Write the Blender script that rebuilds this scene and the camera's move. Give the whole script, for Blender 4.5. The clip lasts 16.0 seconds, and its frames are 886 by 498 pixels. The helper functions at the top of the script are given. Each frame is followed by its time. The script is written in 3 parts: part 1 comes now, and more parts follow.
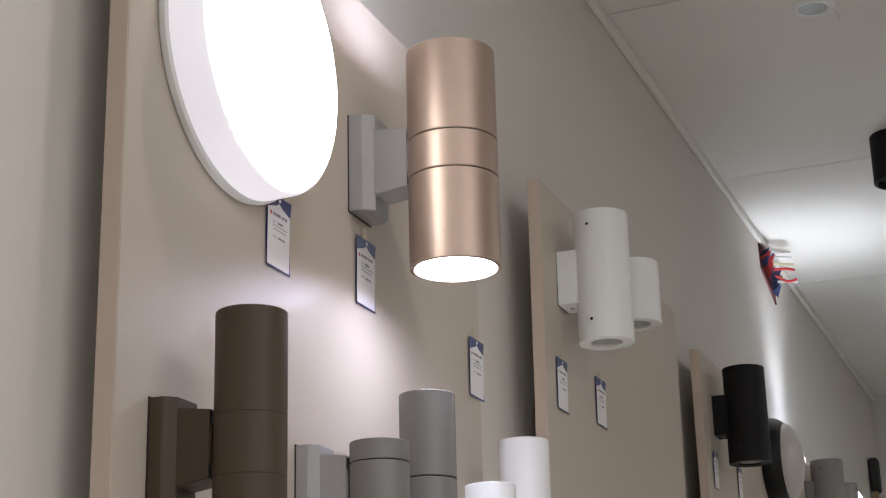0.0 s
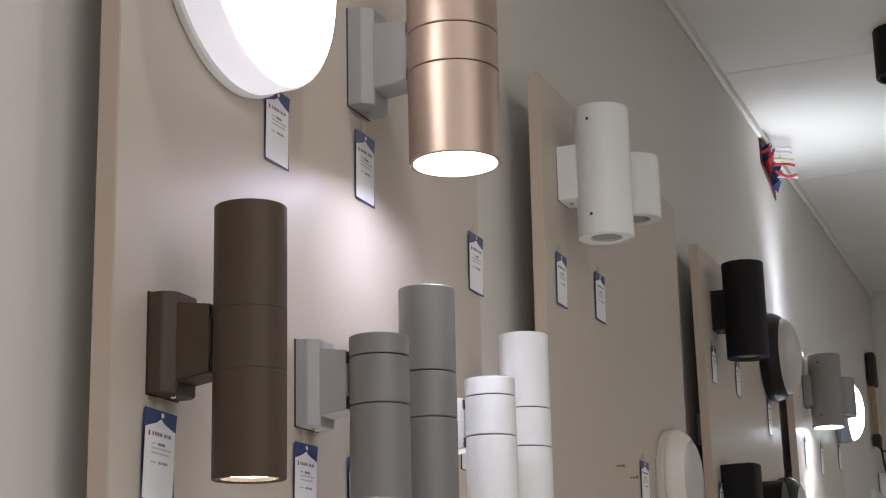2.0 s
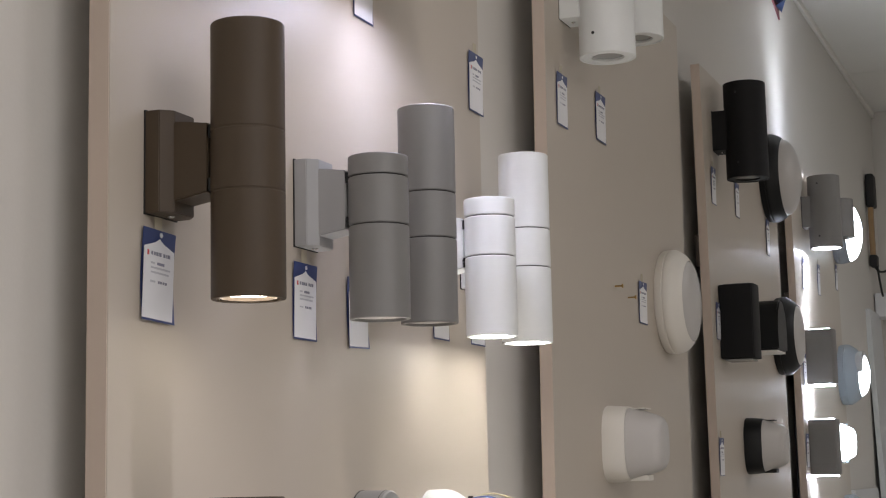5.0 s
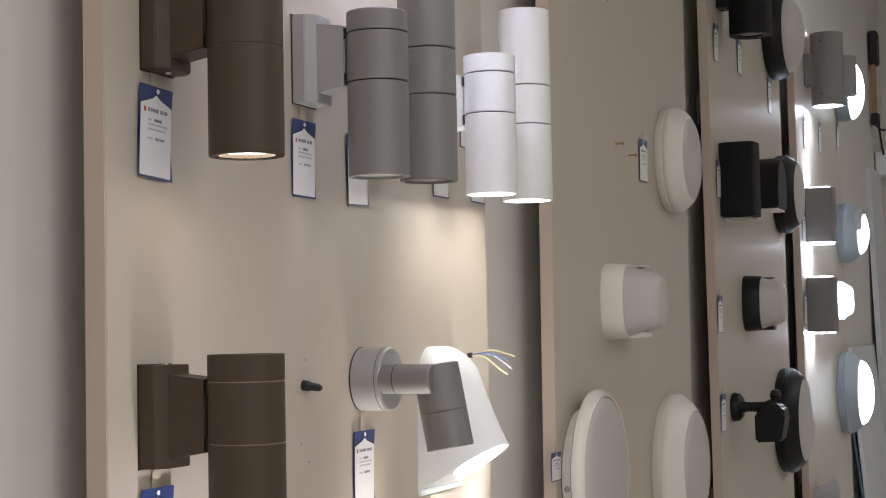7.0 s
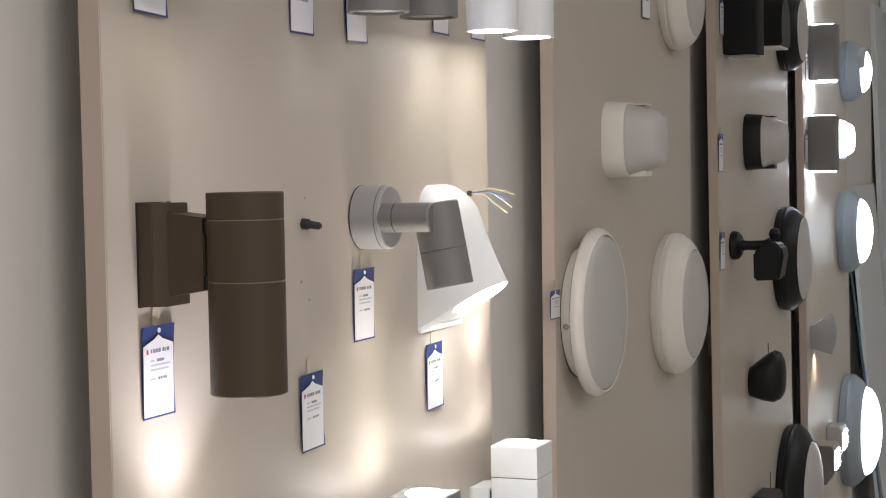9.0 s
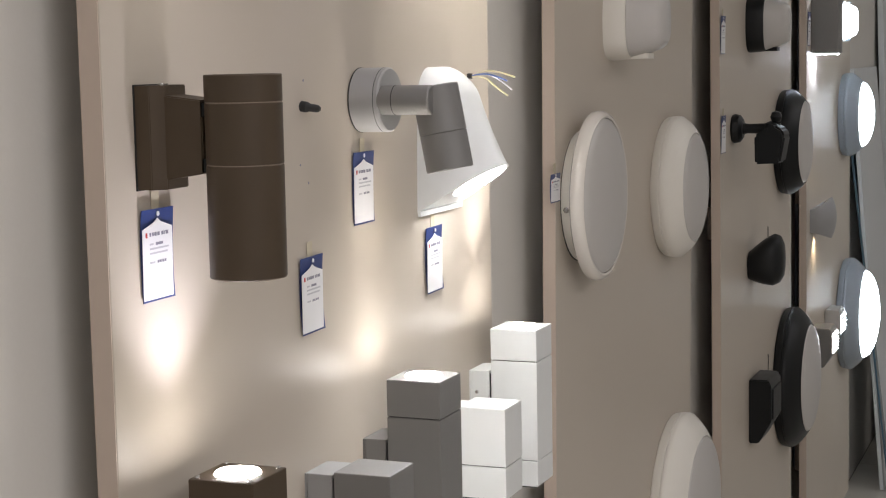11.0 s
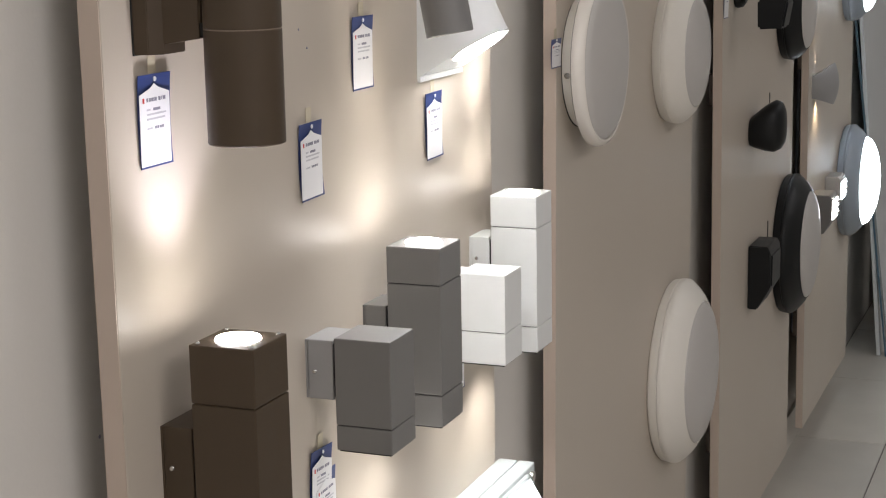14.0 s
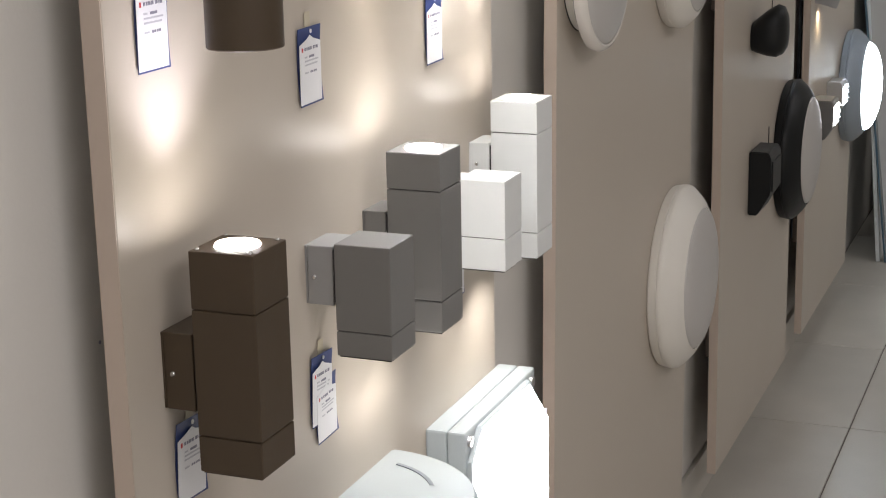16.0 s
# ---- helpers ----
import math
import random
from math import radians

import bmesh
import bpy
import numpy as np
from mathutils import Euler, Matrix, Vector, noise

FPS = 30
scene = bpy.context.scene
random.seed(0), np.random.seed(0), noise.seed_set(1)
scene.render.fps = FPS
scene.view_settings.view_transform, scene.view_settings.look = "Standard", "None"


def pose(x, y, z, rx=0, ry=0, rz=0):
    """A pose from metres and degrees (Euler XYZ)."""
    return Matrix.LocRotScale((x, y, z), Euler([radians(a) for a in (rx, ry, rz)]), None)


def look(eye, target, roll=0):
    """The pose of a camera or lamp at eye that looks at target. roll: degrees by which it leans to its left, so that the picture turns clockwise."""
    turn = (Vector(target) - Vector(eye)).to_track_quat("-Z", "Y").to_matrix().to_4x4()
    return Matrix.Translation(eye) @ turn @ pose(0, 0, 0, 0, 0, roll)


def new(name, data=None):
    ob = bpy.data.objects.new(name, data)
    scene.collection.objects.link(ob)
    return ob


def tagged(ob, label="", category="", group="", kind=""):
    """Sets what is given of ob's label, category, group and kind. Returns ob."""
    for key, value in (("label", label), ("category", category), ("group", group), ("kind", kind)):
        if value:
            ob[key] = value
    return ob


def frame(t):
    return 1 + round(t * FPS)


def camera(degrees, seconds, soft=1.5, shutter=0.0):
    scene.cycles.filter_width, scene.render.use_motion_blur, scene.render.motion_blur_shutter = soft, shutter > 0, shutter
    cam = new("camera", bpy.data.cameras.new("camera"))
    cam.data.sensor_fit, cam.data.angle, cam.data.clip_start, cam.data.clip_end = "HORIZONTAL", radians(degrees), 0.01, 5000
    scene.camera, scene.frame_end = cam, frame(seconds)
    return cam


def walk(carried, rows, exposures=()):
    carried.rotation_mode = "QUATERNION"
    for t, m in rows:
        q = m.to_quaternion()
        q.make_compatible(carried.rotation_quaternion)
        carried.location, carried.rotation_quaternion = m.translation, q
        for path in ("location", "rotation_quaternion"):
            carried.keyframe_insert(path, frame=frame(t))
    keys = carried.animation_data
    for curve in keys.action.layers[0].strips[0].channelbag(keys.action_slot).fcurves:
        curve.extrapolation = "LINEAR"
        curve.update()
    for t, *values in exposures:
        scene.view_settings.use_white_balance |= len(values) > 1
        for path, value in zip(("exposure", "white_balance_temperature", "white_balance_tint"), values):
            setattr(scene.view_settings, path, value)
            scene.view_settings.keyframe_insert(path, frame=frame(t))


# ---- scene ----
# ---------------- camera: it tilts down on a tripod, its lens 8 cm above the pivot ----------------
cam = camera(30.3, 16.0, soft=1.15)
ROWS = [
    (0.0, 0.0096, -0.0231, 1.3519, 107.967, 1.375, 21.849),
    (0.5, 0.0092, -0.0221, 1.3522, 107.173, 1.359, 21.839),
    (1.0, 0.0087, -0.0211, 1.3525, 106.33, 1.343, 21.828),
    (1.5, 0.0082, -0.0199, 1.3528, 105.395, 1.326, 21.817),
    (2.0, 0.0076, -0.0185, 1.3532, 104.289, 1.306, 21.806),
    (2.5, 0.0071, -0.0172, 1.3535, 103.27, 1.288, 21.795),
    (3.0, 0.0065, -0.0158, 1.3537, 102.204, 1.269, 21.787),
    (3.5, 0.006, -0.0145, 1.354, 101.2, 1.253, 21.777),
    (4.0, 0.0054, -0.0131, 1.3542, 100.164, 1.236, 21.771),
    (6.5, 0.0023, -0.0056, 1.355, 94.395, 1.156, 21.738),
    (7.0, 0.0016, -0.0038, 1.355, 93.036, 1.141, 21.734),
    (7.5, 0.0008, -0.0019, 1.355, 91.629, 1.126, 21.73),
    (8.0, 0.0, 0.0, 1.355, 90.154, 1.112, 21.725),
    (8.5, -0.0007, 0.0018, 1.3549, 88.815, 1.101, 21.722),
    (9.0, -0.0015, 0.0036, 1.3548, 87.385, 1.091, 21.719),
    (9.5, -0.0021, 0.0052, 1.3546, 86.183, 1.083, 21.718),
    (10.0, -0.0027, 0.0067, 1.3545, 85.058, 1.077, 21.717),
    (12.5, -0.0048, 0.0117, 1.3536, 81.227, 1.064, 21.71),
    (13.0, -0.0052, 0.0127, 1.3534, 80.45, 1.062, 21.709),
    (13.5, -0.0056, 0.0138, 1.3532, 79.615, 1.061, 21.709),
    (14.0, -0.0061, 0.015, 1.3529, 78.641, 1.061, 21.707),
    (14.5, -0.0065, 0.016, 1.3526, 77.843, 1.061, 21.706),
    (15.0, -0.0069, 0.0171, 1.3523, 76.997, 1.062, 21.704),
    (15.5, -0.0074, 0.0181, 1.352, 76.197, 1.063, 21.702),
    (16.0, -0.0078, 0.0192, 1.3516, 75.356, 1.065, 21.701),
]
walk(cam, [(t, pose(x, y, z, a, b, c)) for t, x, y, z, a, b, c in ROWS])

# ---------------- world and lights ----------------
FACE, WALL = -0.655, -0.705      # front face of the display boards, face of the long wall
CEIL, FAR, NEAR, SIDE = 2.679, 6.16, -1.6, 3.2
scene.view_settings.exposure = 0.0
world = bpy.data.worlds.new("world")
scene.world = world
world.use_nodes = True
world.node_tree.nodes["Background"].inputs[0].default_value = (0.9, 0.95, 1.0, 1)
world.node_tree.nodes["Background"].inputs[1].default_value = 0.02


def area(name, where, target, size, size_y, watts, colour):
    data = bpy.data.lights.new(name, "AREA")
    data.shape, data.size, data.size_y, data.energy, data.color = "RECTANGLE", size, size_y, watts, colour
    ob = new(name, data)
    ob.matrix_world = look(where, target)
    return ob


def spot(name, where, target, watts, half, colour, blend=0.3, radius=0.012):
    data = bpy.data.lights.new(name, "SPOT")
    data.energy, data.color, data.spot_size, data.spot_blend, data.shadow_soft_size = watts, colour, radians(2 * half), blend, radius
    ob = new(name, data)
    ob.matrix_world = look(where, target)
    return ob


def point(name, where, watts, colour, radius=0.03):
    data = bpy.data.lights.new(name, "POINT")
    data.energy, data.color, data.shadow_soft_size = watts, colour, radius
    ob = new(name, data)
    ob.location = where
    return ob


COOL, NEUTRAL, WARM = (0.86, 0.9, 1.0), (1.0, 0.972, 0.995), (1.0, 0.80, 0.55)
# soft fills added under the ceiling, out of view, for the shop's general light
area("ceiling_fill_light", (1.7, -0.2, 2.62), (1.7, -0.2, 0), 1.2, 2.2, 45, NEUTRAL)
area("ceiling_fill_light", (0.35, -0.95, 2.62), (0.35, -0.95, 0), 0.6, 0.6, 7.5, NEUTRAL)
area("ceiling_fill_light", (1.5, 4.2, 2.62), (1.5, 4.2, 0), 1.2, 2.4, 15, NEUTRAL)
# assumed spot without a fixture, added overhead to brighten the first board
spot("overhead_fill_spot", (-0.34, 1.20, 2.672), (-0.36, 1.20, 0), 11.0, 60, (0.98, 0.92, 0.96), 0.7, 0.03)
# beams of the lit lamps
spot("swivel_spot_beam", (FACE + 0.0905, 1.435, 1.2305), (FACE + 0.25, 1.435, 0.8), 3.7, 64, (0.97, 0.97, 1.0), 1.0, 0.015)
# upward fill added above the half-round lamp to brighten the lower board
spot("low_fill_spot", (FACE + 0.066, 1.39, 0.732), (FACE + 0.05, 1.41, 2), 1.6, 74, (1.0, 0.95, 0.9), 1.0, 0.04)
UPX = FACE + 0.0575
spot("square_lamp_beam", (UPX, 1.067, 1.0535), (UPX - 0.11, 1.067, 2), 3.3, 42, (0.94, 0.90, 1.0), 1.0)
spot("square_lamp_beam", (UPX, 1.440, 1.0555), (UPX - 0.02, 1.440, 2), 2.2, 31, (1.0, 0.93, 0.84), 1.0)
spot("square_lamp_beam", (UPX, 1.730, 1.0575), (UPX - 0.03, 1.730, 2), 7.5, 36, (1.0, 0.95, 0.92), 1.0)
for yy, ww in ((1.440, 0.9), (1.622, 0.6), (1.730, 1.8)):
    spot("square_lamp_beam", (UPX, yy, 0.866), (UPX - 0.004, yy, 0), ww, 62, (1.0, 0.95, 0.9), 1.0)
spot("cylinder_lamp_beam", (FACE + 0.053, 4.128, 2.098), (FACE + 0.05, 4.128, 3), 11.5, 42, (0.86, 0.91, 1.0), 1.0, 0.035)

for side in (1, -1):
    spot("flared_lamp_beam", (FACE + 0.024, 4.072, 0.9405 + 0.033 * side), (FACE - 0.02, 4.072, 0.94 + side), 1.8, 62, WARM, 1.0, 0.01)

# ---------------- materials ----------------


def material(name, colour, rough=0.5, metal=0.0, var=0.06, scale=30.0, bump=0.0, fine=400.0, coat=0.0, piece=0.0, spec=0.5):
    m = bpy.data.materials.new(name)
    m.use_nodes = True
    nt, b = m.node_tree, m.node_tree.nodes["Principled BSDF"]
    b.inputs["Metallic"].default_value, b.inputs["Coat Weight"].default_value, b.inputs["Specular IOR Level"].default_value = metal, coat, spec
    tc = nt.nodes.new("ShaderNodeTexCoord")
    n1, n2 = nt.nodes.new("ShaderNodeTexNoise"), nt.nodes.new("ShaderNodeTexNoise")
    n1.inputs["Scale"].default_value, n2.inputs["Scale"].default_value = scale, fine
    n1.inputs["Detail"].default_value = 4
    for n in (n1, n2):
        nt.links.new(tc.outputs["Object"], n.inputs["Vector"])
    mix = nt.nodes.new("ShaderNodeMath")
    mix.operation = "MULTIPLY_ADD"
    nt.links.new(n1.outputs["Fac"], mix.inputs[0])
    mix.inputs[1].default_value = 2 * var
    mix.inputs[2].default_value = 1 - var
    fine_mix = nt.nodes.new("ShaderNodeMath")
    fine_mix.operation = "MULTIPLY_ADD"
    nt.links.new(n2.outputs["Fac"], fine_mix.inputs[0])
    fine_mix.inputs[1].default_value = var
    nt.links.new(mix.outputs[0], fine_mix.inputs[2])
    value = fine_mix.outputs[0]
    if piece:
        info = nt.nodes.new("ShaderNodeObjectInfo")
        more = nt.nodes.new("ShaderNodeMath")
        more.operation = "MULTIPLY_ADD"
        nt.links.new(info.outputs["Random"], more.inputs[0])
        more.inputs[1].default_value = piece
        nt.links.new(value, more.inputs[2])
        value = more.outputs[0]
    scaled = nt.nodes.new("ShaderNodeVectorMath")
    scaled.operation = "SCALE"
    scaled.inputs[0].default_value = colour
    nt.links.new(value, scaled.inputs["Scale"])
    nt.links.new(scaled.outputs[0], b.inputs["Base Color"])
    r = nt.nodes.new("ShaderNodeMapRange")
    r.inputs["To Min"].default_value, r.inputs["To Max"].default_value = max(0.03, rough - 0.06), min(1, rough + 0.06)
    nt.links.new(n1.outputs["Fac"], r.inputs["Value"])
    nt.links.new(r.outputs[0], b.inputs["Roughness"])
    if bump:
        bp = nt.nodes.new("ShaderNodeBump")
        bp.inputs["Strength"].default_value, bp.inputs["Distance"].default_value = bump, 0.001
        nt.links.new(n2.outputs["Fac"], bp.inputs["Height"])
        nt.links.new(bp.outputs[0], b.inputs["Normal"])
    return m


def glow(name, colour, strength):
    m = bpy.data.materials.new(name)
    m.use_nodes = True
    b = m.node_tree.nodes["Principled BSDF"]
    b.inputs["Base Color"].default_value = (0.8, 0.8, 0.8, 1)
    b.inputs["Emission Color"].default_value = (*colour, 1)
    b.inputs["Emission Strength"].default_value = strength
    b.inputs["Roughness"].default_value = 0.3
    return m


PLASTER = material("wall_paint", (0.62, 0.597, 0.56), 0.75, var=0.03, scale=3, bump=0.12, fine=260)
CEILING = material("ceiling_board", (0.74, 0.72, 0.68), 0.8, var=0.03, scale=5, bump=0.1, fine=300)
BOARD = material("beige_laminate", (0.495, 0.44, 0.373), 0.42, var=0.02, scale=6, bump=0.05, fine=900)
EDGE = material("beige_edge_band", (0.52, 0.43, 0.36), 0.45, var=0.03, scale=20)
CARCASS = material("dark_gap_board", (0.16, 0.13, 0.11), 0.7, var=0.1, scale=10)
COPPER = material("copper_paint", (0.385, 0.295, 0.243), 0.42, 0.75, var=0.08, scale=60, bump=0.06, fine=1600)
BROWN = material("brown_paint", (0.066, 0.046, 0.0285), 0.5, var=0.07, scale=60, bump=0.1, fine=1800, spec=0.35)
# lighter brown paints the highlight along the short brown lamp's seams
SEAM_LIGHT = material("brown_seam_highlight", (0.20, 0.155, 0.12), 0.5, var=0.15, scale=120)
GREY = material("grey_paint", (0.20, 0.195, 0.19), 0.48, 0.15, var=0.04, scale=60, bump=0.1, fine=1800)
LIGHTGREY = material("light_grey_paint", (0.33, 0.33, 0.33), 0.45, 0.1, var=0.04, scale=60, bump=0.08, fine=1800)
WHITE = material("white_paint", (0.745, 0.76, 0.75), 0.45, var=0.03, scale=50, bump=0.06, fine=1800)
IVORY = material("ivory_plastic", (0.75, 0.72, 0.66), 0.38, var=0.02, scale=30)
FROST = material("frosted_diffuser", (0.50, 0.48, 0.46), 0.35, var=0.02, scale=20)
BLACK = material("black_paint", (0.007, 0.007, 0.0075), 0.6, var=0.1, scale=60, bump=0.1, fine=1500, spec=0.22)
RUBBER = material("black_rubber", (0.015, 0.015, 0.015), 0.7, var=0.1)
STEEL = material("steel_screw", (0.6, 0.6, 0.6), 0.25, 1.0, var=0.05)
CARD = material("white_card", (0.78, 0.78, 0.8), 0.35, var=0.02, scale=40)
BLUE = material("blue_print", (0.026, 0.046, 0.165), 0.35, var=0.05)
INK = material("dark_ink", (0.22, 0.22, 0.28), 0.5, var=0.05)
FADED = material("faded_ink", (0.50, 0.50, 0.54), 0.5, var=0.05)
RED = material("red_print", (0.55, 0.04, 0.04), 0.45, var=0.05)
TAPE = material("clear_tape", (0.60, 0.54, 0.41), 0.25, var=0.08, scale=60)
GROUT = material("grout", (0.17, 0.15, 0.13), 0.85, var=0.1, scale=40)
TILE = material("floor_tile", (0.43, 0.405, 0.362), 0.34, var=0.17, scale=7, bump=0.05, fine=300, piece=0.08)
BRASS = material("brass_nail", (0.5, 0.33, 0.12), 0.35, 1.0, var=0.05)
YELLOW = material("yellow_insulation", (0.62, 0.56, 0.36), 0.45, var=0.05)
CABLEBLUE = material("blue_insulation", (0.10, 0.16, 0.40), 0.45, var=0.05)
LEAD = material("grey_lining", (0.26, 0.29, 0.33), 0.4, var=0.05)
GREENISH = material("blue_grey_plastic", (0.27, 0.31, 0.35), 0.4, var=0.04)
PALEGREY = material("pale_grey_plastic", (0.47, 0.52, 0.54), 0.38, var=0.03)
# paler copy of the lens colour, in place of dim light on it
PALE_LENS = material("pale_lit_lens", (0.72, 0.71, 0.68), 0.25, var=0.03)
LENS = material("dim_lens", (0.30, 0.30, 0.29), 0.2, var=0.03)
GLOW_COOL = glow("cool_light", (0.80, 0.92, 1.0), 13.0)
GLOW_DISC = glow("disc_light", (1.0, 0.98, 0.97), 9.0)
GLOW_WARM = glow("warm_light", (1.0, 0.95, 0.86), 6.0)
GLOW_STRONG = glow("bright_cool_lens", (0.76, 0.84, 1.0), 58.0)
GLOW_UP = glow("upward_lens", (1.0, 0.95, 0.90), 40.0)
GLOW_RIM = glow("opal_rim", (0.90, 0.87, 1.0), 0.5)
GLOW_LILAC = glow("bright_lilac_lens", (0.74, 0.76, 1.0), 50.0)
GLOW_DIM = glow("small_warm_lens", (1.0, 0.93, 0.82), 14.0)
GLOW_DOWN = glow("bright_warm_lens", (1.0, 0.96, 0.89), 36.0)
GLOW_WASH2 = glow("square_diffuser_light", (1.0, 0.98, 0.99), 7.0)
GLOW_WASH = glow("white_wash_lens", (0.98, 0.97, 0.97), 41.0)
HOOD = material("matt_black_plastic", (0.007, 0.0078, 0.0085), 0.42, var=0.08, scale=40, spec=0.3)

# ---------------- shapes ----------------


def part(name, bm, mat, parent=None, label=""):
    me = bpy.data.meshes.new(name)
    bmesh.ops.recalc_face_normals(bm, faces=bm.faces)
    bm.to_mesh(me)
    bm.free()
    me.materials.append(mat)
    ob = new(name, me)
    if parent:
        ob.parent = parent
    if label:
        ob["label"] = label
    return ob


def smooth(ob, limit=30):
    me = ob.data
    me.polygons.foreach_set("use_smooth", [True] * len(me.polygons))
    me.set_sharp_from_angle(angle=radians(limit))
    return ob


def thing(name, where, label, category, group="", turn=(0, 0, 0)):
    ob = new(name)
    ob.empty_display_size = 0.02
    ob.matrix_world = pose(*where, *turn)
    return tagged(ob, label, category, group)


def box(lo, hi, bevel=0.0, bm=None, seg=2):
    own = bmesh.new()
    bmesh.ops.create_cube(own, size=1)
    for v in own.verts:
        v.co = Vector([lo[i] + (v.co[i] + 0.5) * (hi[i] - lo[i]) for i in range(3)])
    if bevel:
        bmesh.ops.bevel(own, geom=own.edges[:], offset=bevel, segments=seg, affect="EDGES", profile=0.6)
    if bm is None:
        return own
    me = bpy.data.meshes.new("tmp")
    own.to_mesh(me)
    own.free()
    bm.from_mesh(me)
    bpy.data.meshes.remove(me)
    return bm


def lathe(profile, m=Matrix(), seg=48, bm=None, y=1.0):
    """Turned body: profile of (radius, height) along the local z axis."""
    bm = bm or bmesh.new()
    rings = []
    for r, z in profile:
        if r < 1e-6:
            rings.append([bm.verts.new(m @ Vector((0, 0, z)))])
        else:
            rings.append([bm.verts.new(m @ Vector((r * math.cos(a), r * y * math.sin(a), z))) for a in [2 * math.pi * k / seg for k in range(seg)]])
    for a, b in zip(rings, rings[1:]):
        for k in range(seg):
            q = [a[k % len(a)], a[(k + 1) % len(a)], b[(k + 1) % len(b)], b[k % len(b)]]
            q = list(dict.fromkeys(q))
            if len(q) > 2:
                bm.faces.new(q)
    return bm


OUT = pose(0, 0, 0, 0, 90, 0)      # turns the local z axis to point out of the wall (+x)


def prism(points, depth, m=Matrix(), bevel=0.0):
    """A flat outline in the local xy plane, drawn out along z."""
    bm = bmesh.new()
    low = [bm.verts.new(m @ Vector((x, y, 0))) for x, y in points]
    top = [bm.verts.new(m @ Vector((x, y, depth))) for x, y in points]
    bm.faces.new(low[::-1])
    bm.faces.new(top)
    n = len(points)
    for k in range(n):
        bm.faces.new((low[k], low[(k + 1) % n], top[(k + 1) % n], top[k]))
    if bevel:
        bmesh.ops.bevel(bm, geom=bm.edges[:], offset=bevel, segments=2, affect="EDGES")
    return bm


def wire(name, points, r, mat, parent=None):
    cu = bpy.data.curves.new(name, "CURVE")
    cu.dimensions, cu.bevel_depth, cu.bevel_resolution = "3D", r, 2
    s = cu.splines.new("NURBS")
    s.points.add(len(points) - 1)
    for p, c in zip(s.points, points):
        p.co = (*c, 1)
    s.use_endpoint_u, s.order_u = True, 3
    me = bpy.data.meshes.new_from_object(new("wire_tmp", cu))
    bpy.data.objects.remove(bpy.data.objects["wire_tmp"])
    me.materials.append(mat)
    ob = new(name, me)
    if parent:
        ob.parent = parent
    return smooth(ob)


def cut_tube(r, z0, z1, thick=0.003, lip=0.0):
    """A tube wall open at both ends."""
    return [(r - thick, z0), (r - 0.0006, z0), (r, z0 + 0.0008), (r, z1 - 0.0008), (r - 0.0006, z1), (r - thick, z1), (r - thick, z0)]


# ---------------- the room ----------------
floor = thing("floor", (0, 0, 0), "grey ceramic tiled shop floor", "floor")
tagged(floor, kind="structure")
part("screed", box((WALL - 0.3, NEAR, -0.1), (SIDE, FAR + 0.2, -0.004)), GROUT, floor)


def structure(name, bm, mat, label, category):
    return tagged(part(name, bm, mat), label, category, kind="structure")


structure("wall_long", box((WALL - 0.15, NEAR, 0), (WALL, FAR + 0.15, CEIL)), PLASTER, "off-white plastered wall behind the display boards", "wall")
structure("wall_far", box((WALL, FAR, 0), (SIDE, FAR + 0.15, CEIL)), PLASTER, "off-white wall at the end of the shop", "wall")
structure("wall_side", box((SIDE, NEAR, 0), (SIDE + 0.15, FAR + 0.15, CEIL)), PLASTER, "off-white wall across the shop", "wall")
structure("wall_near", box((WALL, NEAR - 0.15, 0), (SIDE, NEAR, CEIL)), PLASTER, "off-white wall behind the camera", "wall")
bm = box((WALL - 0.15, NEAR - 0.15, CEIL + 0.03), (SIDE + 0.15, FAR + 0.15, CEIL + 0.1))
y = 2.627 - 5 * 0.961
for k in range(9):
    for x0, x1 in ((WALL, 0.545), (0.549, 1.795), (1.799, SIDE)):
        box((x0, max(NEAR, y + 0.002), CEIL), (x1, min(FAR, y + 0.959), CEIL + 0.03), 0, bm)
    y += 0.961
structure("ceiling", bm, CEILING, "white suspended ceiling boards with fine dark joints", "ceiling")
bm = bmesh.new()
y = 0.66
while y < FAR - 0.1:
    box((WALL + 0.0005, y + 0.001, CEIL - 0.022), (WALL + 0.012, min(y + 1.2, FAR) - 0.001, CEIL - 0.0005), 0.002, bm, 1)
    y += 1.2
structure("trim", bm, CEILING, "narrow white edge trim between wall and ceiling", "trim")

structure("baseboard", box((WALL + 0.0005, NEAR + 0.001, 0.0005), (WALL + 0.011, 4.72, 0.088), 0.002), TILE, "grey tiled skirting along the foot of the wall", "baseboard")

# display boards: y start, width, bottom, top, lean in metres towards the room at the bottom, shift of the top
BOARDS = [(0.994, 0.790, 0.097, 2.158, 0.0, 0.0), (2.026, 0.768, 0.097, 2.148, -0.014, 0.008), (3.005, 0.755, 0.097, 2.130, 0.012, 0.0), (3.965, 0.735, 0.097, 2.112, 0.014, 0.0)]


def face(y, z):
    for s, w, b, t, lean, shift in BOARDS:
        if s - 0.1 < y < s + w + 0.1:
            return FACE + shift + lean * (t - z) / (t - b)
    return FACE


